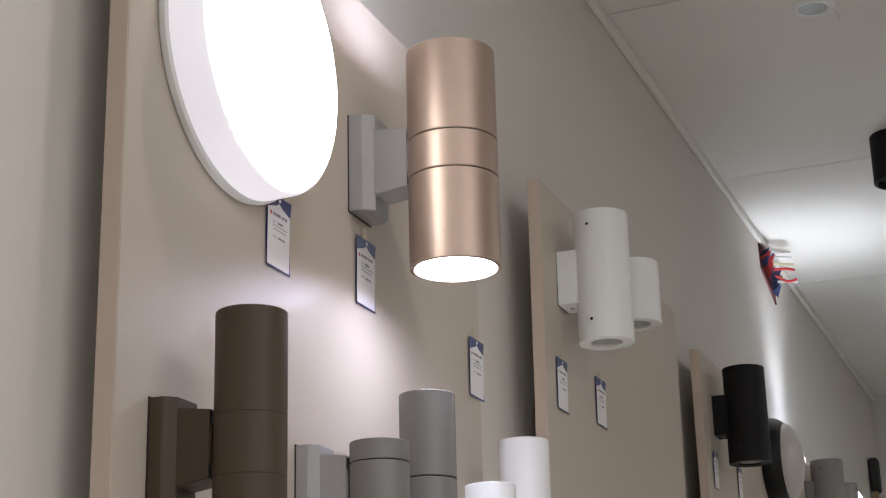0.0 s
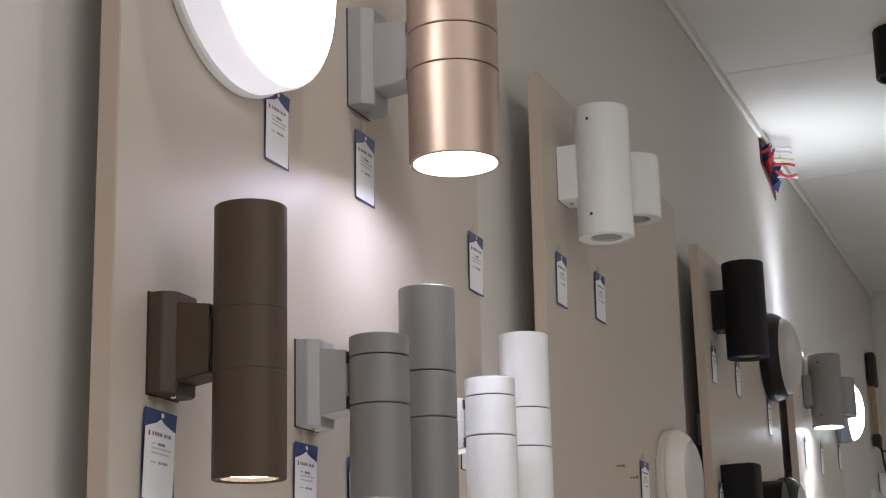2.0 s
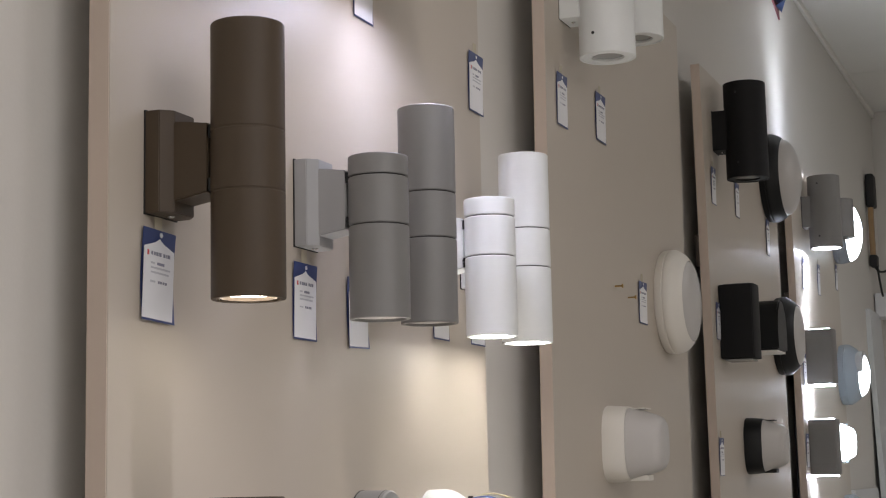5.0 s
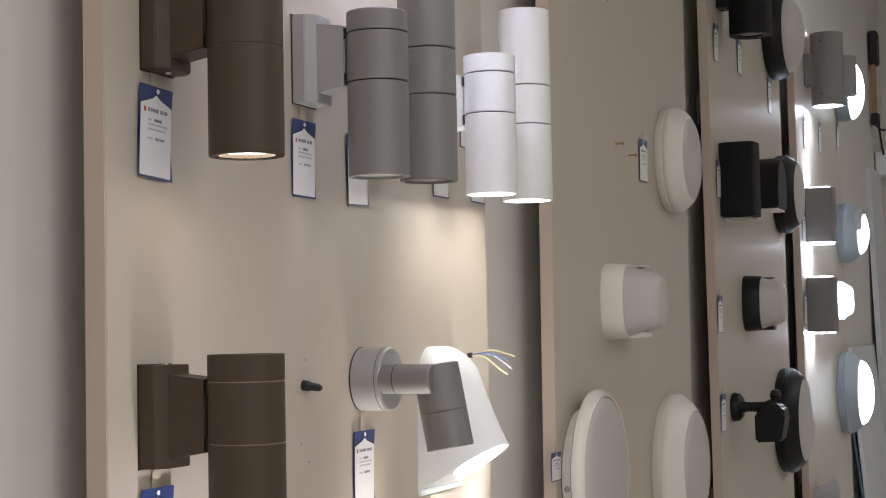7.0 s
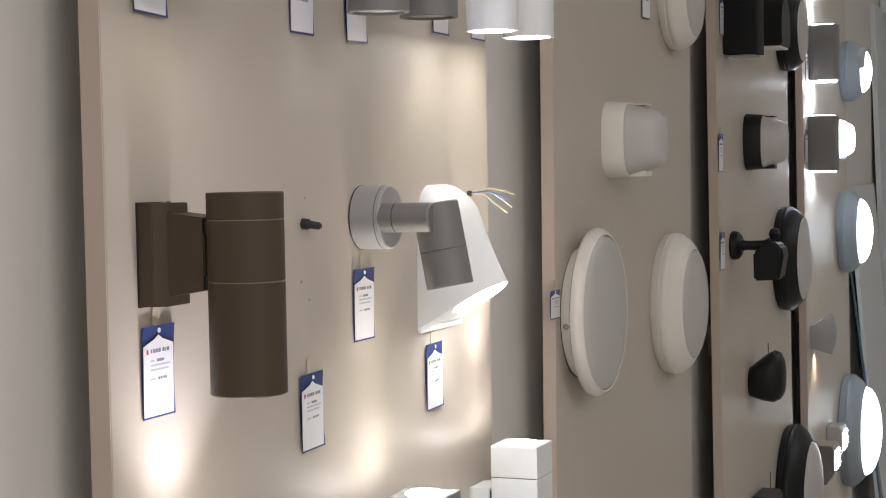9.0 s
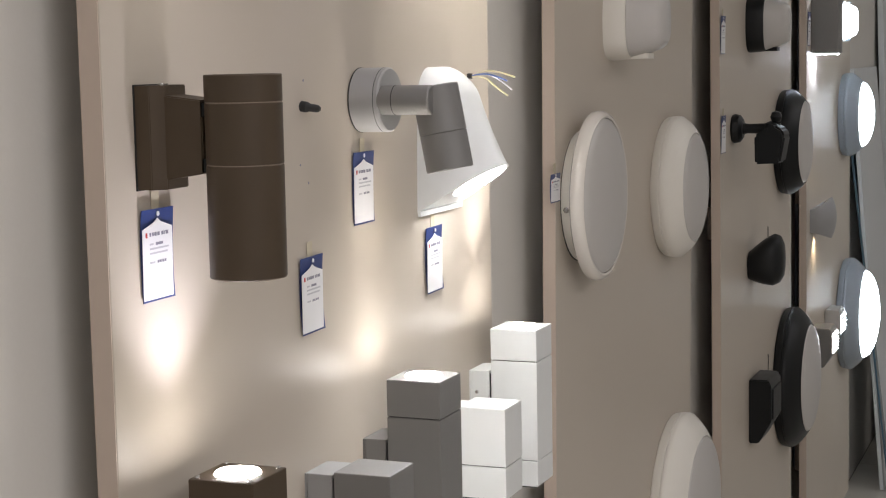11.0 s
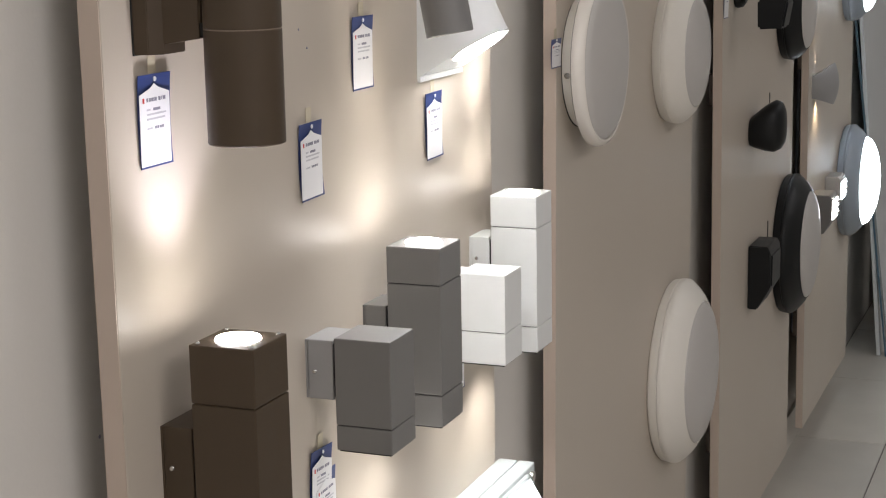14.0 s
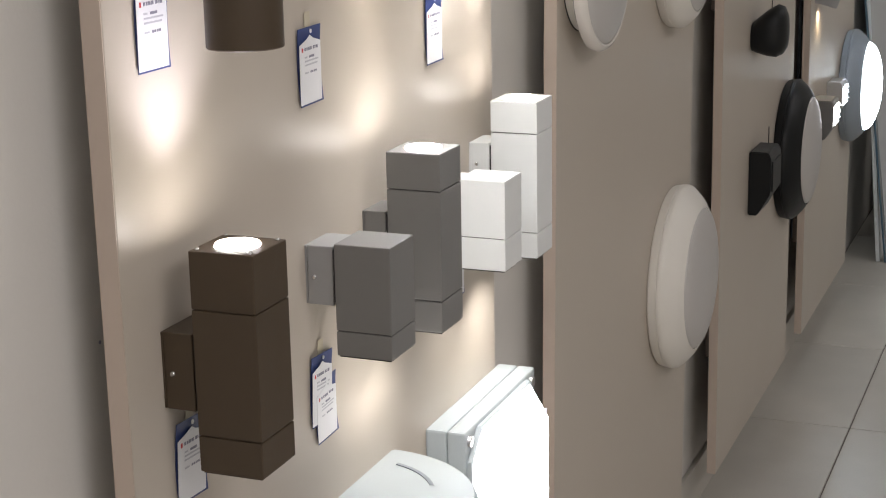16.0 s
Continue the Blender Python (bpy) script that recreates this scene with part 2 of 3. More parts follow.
for s, w, b, t, lean, shift in BOARDS:
    ob = thing("display_board", (FACE + shift, s, t), "tall beige laminated display board standing before the wall, hung with lamps", "display board", "display boards", (0, -math.degrees(math.atan2(lean, t - b)), 0))
    part("panel", box((-0.0165, 0.0008, b - t), (0, w, 0), 0.0008), BOARD, ob)
    part("edge_band", box((-0.0172, -0.0006, b - t), (-0.0004, 0.0006, 0)), EDGE, ob, "peach-beige edge band")
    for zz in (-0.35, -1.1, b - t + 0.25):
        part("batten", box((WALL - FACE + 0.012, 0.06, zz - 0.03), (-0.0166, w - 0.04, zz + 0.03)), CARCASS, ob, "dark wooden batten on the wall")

# ---------------- lamps ----------------


def screw(parent, m, r=0.0028):
    return smooth(part("screw", lathe([(0, 0.0016), (r * 0.7, 0.0014), (r, 0.0004), (r, -0.001), (0, -0.001)], m, 12), STEEL, parent))


def bracket(ob, mat, reach, w=0.046, h=0.079, d=0.0215, arm_h=0.056, arm_w=0.03, chamfer=0.0085):
    """Wall plate with chamfered upright edges and an arm that meets the tube at reach."""
    c = chamfer
    outline = [(0, -w / 2), (d - c, -w / 2), (d, -w / 2 + c), (d, w / 2 - c), (d - c, w / 2), (0, w / 2)]
    part("wall_plate", prism(outline, h, Matrix.Translation((0, 0, -h / 2)), 0.0007), mat, ob)
    part("gasket", box((-0.0004, -w / 2 - 0.0008, -h / 2 - 0.0008), (0.0012, w / 2 + 0.0008, h / 2 + 0.0008)), RUBBER, ob, "thin black gasket")
    out = [(d - 0.002, -arm_h / 2 - 0.003), (reach, -arm_h / 2 + 0.002), (reach, arm_h / 2 - 0.001), (d - 0.002, arm_h / 2 + 0.003)]
    m = Matrix(((1, 0, 0, 0), (0, 0, 1, -arm_w / 2), (0, 1, 0, 0), (0, 0, 0, 1)))
    part("arm", prism(out, arm_w, m, 0.001), mat, ob)
    for s in (-1, 1):
        part("seal", box((reach - 0.001, -arm_w / 2 + 0.001, s * arm_h * 0.36 - 0.005), (reach + 0.003, arm_w / 2 - 0.001, s * arm_h * 0.36 + 0.005)), RUBBER, ob, "black rubber seal")
        screw(ob, pose(d * 0.45, 0, s * h / 2, 0 if s > 0 else 180), 0.003)


def tube_lamp(y, off, r, z0, z1, mat, label, plate_z, grooves=(), lit_down=None, lit_up=None, group="", plate=None, cap=False, plate_mat=None, lens_ratio=0.0, ring=False, seam=None, recess=0.004):
    x = face(y, z0)
    ob = thing("wall_lamp", (x, y, plate_z), label, "wall lamp", group)
    a, b = z0 - plate_z, z1 - plate_z
    bracket(ob, plate_mat or mat, off - r * 0.93, **(plate or {}))
    levels = [a, *[g - plate_z for g in grooves], b]
    gap = 0.0002 if seam else 0.0006
    seam_r = r - (0.0004 if seam else 0.0016)
    for lo, hi in zip(levels, levels[1:]):
        lo2, hi2 = (lo if lo == a else lo + gap), (hi if hi == b else hi - gap)
        smooth(part("tube", lathe(cut_tube(r, lo2, hi2, 0.004), pose(off, 0, 0), 64), mat, ob))
    for g in levels[1:-1]:
        smooth(part("groove_ring", lathe([(r - 0.004, g - 0.003), (seam_r, g - 0.003), (seam_r, g + 0.003), (r - 0.004, g + 0.003)], pose(off, 0, 0), 48), seam or RUBBER, ob, "fine seam" if seam else "dark groove"))
    for end, lit, s in ((a, lit_down, 1), (b, lit_up, -1)):
        inset = 0.0025
        if lens_ratio and (ring or not lit):
            q = r * lens_ratio
            smooth(part("end_ring", lathe([(q, end + s * 0.001), (r - 0.0041, end + s * 0.001), (r - 0.0041, end + s * (recess + 0.002)), (q, end + s * (recess + 0.002)), (q, end + s * 0.001)], pose(off, 0, 0), 48), mat, ob))
            smooth(part("lens", lathe([(0, end + s * recess), (q - 0.0002, end + s * recess), (q - 0.0002, end + s * (recess + 0.002)), (0, end + s * (recess + 0.002))], pose(off, 0, 0), 40), lit or LENS, ob, "glowing recessed lens" if lit else "recessed lens"))
            continue
        smooth(part("lens", lathe([(0, end + s * inset), (r - 0.0041, end + s * inset), (r - 0.0041, end + s * (inset + 0.002)), (0, end + s * (inset + 0.002))], pose(off, 0, 0), 48), lit or (mat if cap else LENS), ob, "pale lens, its dim light put into the colour" if lit is PALE_LENS else "glowing lens" if lit else "end lens"))
    return ob


G1 = "lamps on the display boards"
TWIN = dict(w=0.054, h=0.105, d=0.026, arm_h=0.066, arm_w=0.036, chamfer=0.010)
tube_lamp(1.4372, 0.1055, 0.0462, 1.8367, 2.0709, COPPER, "large copper-painted cylinder wall lamp, lit up and down", 1.9587, (1.9313, 1.9717), GLOW_LILAC, GLOW_LILAC, G1, TWIN, plate_mat=LIGHTGREY, lens_ratio=0.905, ring=True, recess=0.009)
tube_lamp(1.0654, 0.0767, 0.0282, 1.4905, 1.7011, BROWN, "slim dark brown cylinder wall lamp, lit downwards", 1.5982, (1.571, 1.618), GLOW_DIM, None, G1, lens_ratio=0.76, ring=True, seam=BROWN)
tube_lamp(1.3149, 0.0736, 0.0272, 1.4962, 1.6427, GREY, "short grey cylinder wall lamp with two grooves", 1.6041, (1.5798, 1.6238), PALE_LENS, None, G1, plate_mat=LIGHTGREY)
tube_lamp(1.4387, 0.0706, 0.0277, 1.5022, 1.7124, GREY, "tall grey cylinder wall lamp with two grooves", 1.6043, (1.5835, 1.6282), PALE_LENS, None, G1)
tube_lamp(1.6052, 0.0736, 0.0272, 1.5018, 1.6476, WHITE, "short white cylinder wall lamp with two grooves, lit downwards", 1.6011, (1.586, 1.6284), GLOW_DOWN, None, G1)
tube_lamp(1.7294, 0.0707, 0.0285, 1.5038, 1.7176, WHITE, "tall white cylinder wall lamp with two grooves, lit downwards", 1.6073, (1.5882, 1.6317), GLOW_DOWN, None, G1)
tube_lamp(1.0576, 0.0779, 0.0283, 1.1972, 1.3447, BROWN, "short dark brown cylinder wall lamp above a price tag", 1.2995, (1.2798, 1.3247), None, None, G1, dict(h=0.076), cap=True, seam=SEAM_LIGHT)
PLAIN = dict(w=0.05, h=0.078, d=0.03, arm_h=0.06, chamfer=0.002)
for where in ((2.1167, 0.0612, 0.0388, 1.924, 2.1121, WHITE, "white cylinder wall lamp with small dark screws"),
              (2.2798, 0.0612, 0.0388, 1.99, 2.0854, WHITE, "short white cylinder wall lamp"),
              (3.115, 0.0608, 0.0408, 1.9185, 2.107, BLACK, "black cylinder wall lamp with small screws"),
              (4.1403, 0.0537, 0.0404, 1.9094, 2.0927, GREY, "grey cylinder wall lamp, lit up and down"),
              (4.366, 0.0567, 0.0396, 1.9652, 2.0665, GREY, "short grey cylinder wall lamp")):
    lit = GLOW_STRONG if where[5] is GREY and where[0] < 4.2 else None
    ob = tube_lamp(*where, (where[3] + where[4]) / 2 + 0.002, (), lit, lit, G1, PLAIN, lens_ratio=0.58)
    for zz in (where[3] + 0.028, where[4] - 0.022):
        a = math.radians(-104)
        smooth(part("grub_screw", lathe([(0, 0.0008), (0.0022, 0.0006), (0.0024, -0.002), (0, -0.002)], pose(where[1] + where[2] * math.cos(a), where[2] * math.sin(a), zz - ob.location.z, 90, 0, -14), 12), RUBBER, ob, "small dark screw"))


def square_lamp(y, off, half, z0, z1, mat, label, plate_z, seams=(), lit_up=None, plate_h=0.06, screws=False, plate_mat=None):
    pm = plate_mat or mat
    ob = thing("square_wall_lamp", (face(y, z0), y, plate_z), label, "wall lamp", G1)
    levels = [z0 - plate_z, *[s - plate_z for s in seams], z1 - plate_z]
    back = off - half - 0.0032
    part("back_flange", box((0, -half * 0.86, -plate_h / 2 + 0.0005), (0.002, half * 0.86, plate_h / 2 - 0.0005)), pm, ob)
    part("wall_plate", box((0.0024, -half * 0.88, -plate_h / 2), (back, half * 0.88, plate_h / 2), 0.0012), pm, ob)
    part("gasket", box((0.001, -half * 0.80, -plate_h / 2 + 0.003), (off - half + 0.001, half * 0.80, plate_h / 2 - 0.003)), RUBBER, ob, "dark gap seal")
    screw(ob, pose(0.009, -half * 0.88, -0.002, 90), 0.0022)
    for lo, hi in zip(levels, levels[1:]):
        part("housing", box((off - half, -half, lo + 0.0004), (off + half, half, hi - 0.0004), 0.0012), mat, ob)
        part("inner_joint", box((off - half + 0.002, -half + 0.002, lo - 0.001), (off + half - 0.002, half - 0.002, lo + 0.001)), mat if mat is BROWN else RUBBER, ob)
    top = levels[-1]
    if lit_up:
        smooth(part("lens", lathe([(0, top + 0.0012), (half * 0.62, top + 0.0012), (half * 0.66, top - 0.001), (0, top - 0.001)], pose(off, 0, 0), 40), lit_up, ob, "round glowing lens"))
    if screws:
        for a in (-1, 1):
            for b in (-1, 1):
                screw(ob, pose(off + a * half * 0.82, b * half * 0.82, top), 0.002)
    return ob


square_lamp(1.0669, 0.0578, 0.0272, 0.8704, 1.0468, BROWN, "dark brown square wall lamp shining upwards", 0.9485, (0.9, 1.0008), GLOW_UP, 0.062, True)
square_lamp(1.3141, 0.0578, 0.0272, 0.8862, 0.9909, GREY, "short grey square wall lamp", 0.9593, (0.9099,), None, 0.055, plate_mat=LIGHTGREY)
square_lamp(1.44, 0.0554, 0.0275, 0.8743, 1.0503, GREY, "tall grey square wall lamp shining upwards", 0.963, (0.906, 1.0138), GLOW_UP, 0.054)
square_lamp(1.6224, 0.0553, 0.0267, 0.8872, 0.986, WHITE, "short white square wall lamp", 0.9544, (0.9226,), None, 0.055)
square_lamp(1.7301, 0.0544, 0.0272, 0.8743, 1.0523, WHITE, "tall white square wall lamp shining upwards", 0.9805, (0.904, 1.0162), GLOW_UP, 0.045)


def round_lamp(y, z, r, depth, mat, lens, label, flat=0.76, bulge=0.125):
    """Round bulkhead lamp: drum base, conical bezel and domed diffuser."""
    depth *= 0.94
    lip, dome = depth * 0.30, r * bulge
    ob = thing("round_bulkhead_lamp", (face(y, z), y, z), label, "wall lamp", G1)
    smooth(part("base", lathe([(0, 0), (r * 0.965, 0), (r * 0.985, 0.003), (r, lip - 0.001), (r * 0.992, lip + 0.0004), (0, lip + 0.0004)], OUT, 72), mat, ob))
    slope = Vector((r * (flat - 1), depth - lip - 0.009))
    curve = [(r * 0.992, lip + 0.0006), (r * 1.001, lip + 0.0014), (r * 1.002, lip + 0.005), (r * 0.994, lip + 0.0095)]
    curve += [(r + slope.x * q, lip + 0.009 + slope.y * q + 0.0035 * math.sin(math.pi * q)) for q in (0.2, 0.4, 0.6, 0.8, 0.93)]
    bezel = [(r * 0.97, lip + 0.0012)] + curve + [(r * (flat + 0.008), depth), (r * flat, depth - 0.002), (r * flat, lip + 0.0012)]
    smooth(part("bezel", lathe(bezel, OUT, 72), mat, ob), 50)
    n = 9
    prof = [(r * flat * math.cos(a), depth - 0.002 + dome * math.sin(a)) for a in [k * math.pi / 2 / n for k in range(n)]] + [(0, depth - 0.002 + dome)]
    smooth(part("diffuser", lathe(prof, OUT, 72), lens, ob, "glowing diffuser" if lens in (GLOW_COOL, GLOW_DISC, GLOW_WARM) else "frosted diffuser"))
    return ob


# large lit disc: a smooth drum with a glowing front
ob = thing("disc_wall_lamp", (FACE, 1.1691, 1.9749), "large round white wall lamp, brightly lit", "wall lamp", G1)
smooth(part("base", lathe([(0, -0.0005), (0.131, -0.0005), (0.1332, 0.002), (0.1332, 0.007), (0.1306, 0.009), (0, 0.009)], OUT, 96), WHITE, ob))
smooth(part("rim", lathe([(0.128, 0.0092), (0.1306, 0.0094), (0.1300, 0.036), (0.1285, 0.0405), (0.1262, 0.0410), (0.1262, 0.0092)], OUT, 96), GLOW_RIM, ob, "glowing opal drum rim"))
smooth(part("diffuser", lathe([(0.126, 0.040), (0.1258, 0.0425), (0.118, 0.0445), (0.08, 0.046), (0, 0.047)], OUT, 96), GLOW_DISC, ob, "glowing diffuser"))

round_lamp(2.651, 1.6385, 0.087, 0.046, IVORY, FROST, "ivory round bulkhead lamp")
round_lamp(2.622, 1.137, 0.115, 0.050, IVORY, FROST, "ivory round bulkhead lamp")
round_lamp(2.660, 0.594, 0.157, 0.058, IVORY, FROST, "large ivory round bulkhead lamp")
round_lamp(3.650, 2.0117, 0.100, 0.046, HOOD, FROST, "black round bulkhead lamp with frosted glass", 0.86, 0.36)
round_lamp(3.6912, 1.6574, 0.088, 0.050, HOOD, FROST, "black round bulkhead lamp with frosted glass under a hood", 0.76)
round_lamp(3.6441, 1.1542, 0.115, 0.054, HOOD, FROST, "black round bulkhead lamp with frosted glass", 0.78)
round_lamp(3.6785, 0.6217, 0.158, 0.060, HOOD, FROST, "large black round bulkhead lamp with frosted glass", 0.76)
round_lamp(4.6805, 2.023, 0.088, 0.044, GREENISH, GLOW_COOL, "grey round bulkhead lamp, lit", 0.93, 0.42)
round_lamp(4.645, 1.619, 0.084, 0.058, GREENISH, GLOW_COOL, "grey round bulkhead lamp, lit, under a hood", 0.72, 0.30)
round_lamp(4.5744, 1.1781, 0.113, 0.056, GREENISH, GLOW_COOL, "grey round bulkhead lamp, lit", 0.77, 0.28)
round_lamp(4.5892, 0.6272, 0.154, 0.062, GREENISH, GLOW_COOL, "large grey round bulkhead lamp, lit", 0.78, 0.26)

# ceiling lamp with a glossy ring hung on the board
y, z = 2.135, 1.164
GLOSSY = material("glossy_white_ring", (0.72, 0.68, 0.63), 0.16, var=0.02, scale=30)
ob = thing("round_ceiling_lamp", (FACE, y, z), "white round lamp with a glossy ring, hung on the board", "wall lamp", G1)
smooth(part("base", lathe([(0, 0), (0.086, -0.0005), (0.088, 0.003), (0.088, 0.018), (0, 0.018)], OUT, 72), IVORY, ob))
ring_profile = [(0.080, 0.0185), (0.108, 0.0195), (0.1135, 0.0225), (0.1145, 0.026), (0.1145, 0.031), (0.1115, 0.0365), (0.107, 0.039), (0.1045, 0.0385), (0.104, 0.0185)]
smooth(part("ring", lathe(ring_profile, OUT, 96), GLOSSY, ob, "glossy ring"), 40)
smooth(part("gasket", lathe([(0.086, -0.0004), (0.0888, 0.0), (0.0888, 0.0018), (0.086, 0.0018)], OUT, 72), RUBBER, ob, "thin dark gasket"))
smooth(part("diffuser", lathe([(0.1038, 0.037), (0.1, 0.0400), (0.09, 0.0428), (0.06, 0.0465), (0.03, 0.048), (0, 0.0485)], OUT, 96), FROST, ob, "frosted diffuser"))
screw(ob, pose(0.009, -0.0872, -0.012, 90), 0.004)


def hood(y, z, r, depth, mat, label, tall=0.95):
    """Half-round hood that covers the upper half of a bulkhead lamp."""
    ob = thing("lamp_hood", (face(y, z), y, z), label, "lamp hood", "hoods")
    pts = [(r * math.cos(a), r * tall * max(0.0, math.sin(a)) ** 0.6) for a in [math.pi * k / 20 for k in range(21)]]
    m = Matrix(((0, 0, 1, 0), (1, 0, 0, 0), (0, 1, 0, 0), (0, 0, 0, 1)))
    smooth(part("shell", prism(pts, depth, m, 0.003), mat, ob))
    part("underside", box((0.002, -r * 0.9, -0.004), (depth - 0.004, r * 0.9, -0.0005)), IVORY, ob, "pale underside")
    return ob


hood(3.312, 1.597, 0.050, 0.076, HOOD, "black half-round hood with a pale underside beside the round lamp", 2.06)
hood(4.6453, 1.622, 0.064, 0.066, LIGHTGREY, "grey half-round hood on the lit round lamp")


def loft(rings, close=True, caps=True):
    bm = bmesh.new()
    rows = [[bm.verts.new(p) for p in ring] for ring in rings]
    n = len(rows[0])
    for a, b in zip(rows, rows[1:]):
        for k in range(n if close else n - 1):
            bm.faces.new((a[k], a[(k + 1) % n], b[(k + 1) % n], b[k]))
    if caps:
        bm.faces.new(rows[0][::-1])
        bm.faces.new(rows[-1])
    return bm


def oval(x, hy, hz, p=3.0, n=40):
    """A rounded rectangle across the wall's normal, at distance x."""
    out = []
    for k in range(n):
        a = 2 * math.pi * k / n
        c, s = math.cos(a), math.sin(a)
        out.append(Vector((x, hy * math.copysign(abs(c) ** (2 / p), c), hz * math.copysign(abs(s) ** (2 / p), s))))
    return out


def oval_lamp(y, z, hy, hz, mat, lens, label, d0=0.034, d1=0.082):
    ob = thing("oval_bulkhead_lamp", (face(y, z) - 0.002, y, z), label, "wall lamp", G1)
    smooth(part("base", loft([oval(0, hy, hz), oval(0.004, hy * 1.01, hz * 1.01), oval(d0 * 0.9, hy * 0.97, hz * 0.97), oval(d0, hy * 0.935, hz * 0.945)]), mat, ob))
    smooth(part("diffuser", loft([oval(d0 + 0.0004, hy * 0.92, hz * 0.93), oval(d1 * 0.6, hy * 0.84, hz * 0.86), oval(d1 - 0.012, hy * 0.72, hz * 0.74), oval(d1 - 0.004, hy * 0.62, hz * 0.66), oval(d1, hy * 0.48, hz * 0.54)]), lens, ob, "tapered diffuser"))
    for s in (-1, 1):
        part("guard", box((d0 * 0.9, -hy * 0.3, s * hz * 0.93 - 0.002), (d1 * 0.72, hy * 0.3, s * hz * 0.86 + 0.002), 0.001), mat, ob)
    return ob


oval_lamp(2.2941, 1.3997, 0.050, 0.055, IVORY, FROST, "ivory oval bulkhead lamp with a tapered diffuser")
oval_lamp(3.2921, 1.4076, 0.050, 0.056, HOOD, FROST, "black oval bulkhead lamp with a tapered diffuser", 0.036, 0.080)
oval_lamp(4.396, 1.4274, 0.050, 0.054, GREENISH, GLOW_COOL, "grey oval bulkhead lamp, lit", 0.030, 0.062)


def short_lamp(y, z0, z1, mat, label, lit=None):
    """Short up-and-down lamp with a rounded front."""
    ob = thing("short_wall_lamp", (face(y, z0), y, (z0 + z1) / 2), label, "wall lamp", G1)
    h = (z1 - z0) / 2
    out = [(0.071 - 0.006 * (1 - math.cos(a)) - 0.003, 0.036 * math.sin(a)) for a in [-math.pi / 2 + math.pi * k / 12 for k in range(13)]]
    out = [(0.0, -0.034), (0.060, -0.036)] + out[1:-1] + [(0.060, 0.036), (0.0, 0.034)]
    smooth(part("housing", prism(out, 2 * h - 0.004, pose(0, 0, -h + 0.002), 0.0015), mat, ob))
    for s in (-1, 1):
        part("lens", box((0.008, -0.028, s * h - 0.0025), (0.058, 0.028, s * h - 0.0003 + 0.0006 * (s < 0))), lit or LENS, ob, "glowing lens" if lit else "lens")
    return ob


short_lamp(3.1015, 1.5679, 1.7126, BLACK, "short black wall lamp with a rounded front")
short_lamp(4.089, 1.5647, 1.7024, GREY, "short grey wall lamp, lit up and down", GLOW_STRONG)
short_lamp(4.0605, 1.3448, 1.4811, GREY, "short grey wall lamp, lit up and down", GLOW_STRONG)


def flared_lamp(y, z, mat, label, depth=0.066, h0=0.0275, h1=0.066, w=0.046):
    """Up-and-down lamp that flares away from the wall."""
    ob = thing("flared_wall_lamp", (face(y, z), y, z), label, "wall lamp", G1)
    bm = bmesh.new()
    n = 16
    front = [(depth * max(0.0, math.cos(a)), w * math.sin(a)) for a in [-math.pi / 2 + math.pi * i / n for i in range(n + 1)]]
    rings = []
    for k in range(9):
        v = k / 4 - 1
        ring = []
        for x, yy in front:
            q = x / depth
            up, down = h0 + (h1 - h0) * q ** 1.7, -h0 - 0.016 * q ** 1.7
            ring.append(bm.verts.new((x * (1 - 0.20 * v * v), yy * (1 - 0.06 * v * v), down + (up - down) * (v + 1) / 2)))
        rings.append(ring)
    for low, top in zip(rings, rings[1:]):
        for i in range(n):
            bm.faces.new((low[i], low[i + 1], top[i + 1], top[i]))
        bm.faces.new((low[0], top[0], top[-1], low[-1]))
    for ring, s in ((rings[-1], 1), (rings[0], -1)):
        c = bm.verts.new((0, 0, s * h0))
        for i in range(n):
            bm.faces.new((c, ring[i], ring[i + 1]))
    smooth(part("shell", bm, mat, ob), 35)
    return ob


ob = thing("bulging_wall_lamp", (face(3.2882, 0.925) - 0.001, 3.2882, 0.925), "black bulging wall lamp on the board", "wall lamp", G1)
shape = []
for x, hy, hz, up in ((0, 0.036, 0.0285, 0), (0.012, 0.042, 0.036, 0.003), (0.030, 0.045, 0.046, 0.008), (0.048, 0.043, 0.052, 0.012), (0.060, 0.036, 0.047, 0.013), (0.067, 0.024, 0.034, 0.012), (0.070, 0.010, 0.018, 0.011)):
    shape.append([p + Vector((0, 0, up)) for p in oval(x, hy, hz, 2.6)])
smooth(part("shell", loft(shape), HOOD, ob), 60)
flared_lamp(4.0586, 0.9408, LIGHTGREY, "grey wall lamp flaring away from the board, lit warm", 0.058, 0.028, 0.057)


def brick_lamp(y, z0, z1, w, d, mat, lens, label, slant=0.02, louvres=3):
    ob = thing("brick_wall_lamp", (face(y, z0), y, (z0 + z1) / 2), label, "wall lamp", G1)
    h = (z1 - z0) / 2
    m = Matrix(((1, 0, 0, 0), (0, 0, 1, -w / 2), (0, 1, 0, 0), (0, 0, 0, 1)))
    part("housing", prism([(0, -h), (d - slant, -h), (d, -h * 0.3), (d, h * 0.8), (d - 0.006, h), (0, h)], w, m, 0.002), mat, ob)
    front = part("front", box((d - 0.001, -w * 0.4, -h * 0.25), (d + 0.003, w * 0.4, h * 0.7), 0.001), lens, ob, "front lens")
    for k in range(louvres):
        zz = -h * 0.05 + k * h * 0.3
        part("louvre", box((d + 0.0025, -w * 0.42, zz - 0.0015), (d + 0.007, w * 0.42, zz + 0.0015)), mat, front)
    return ob


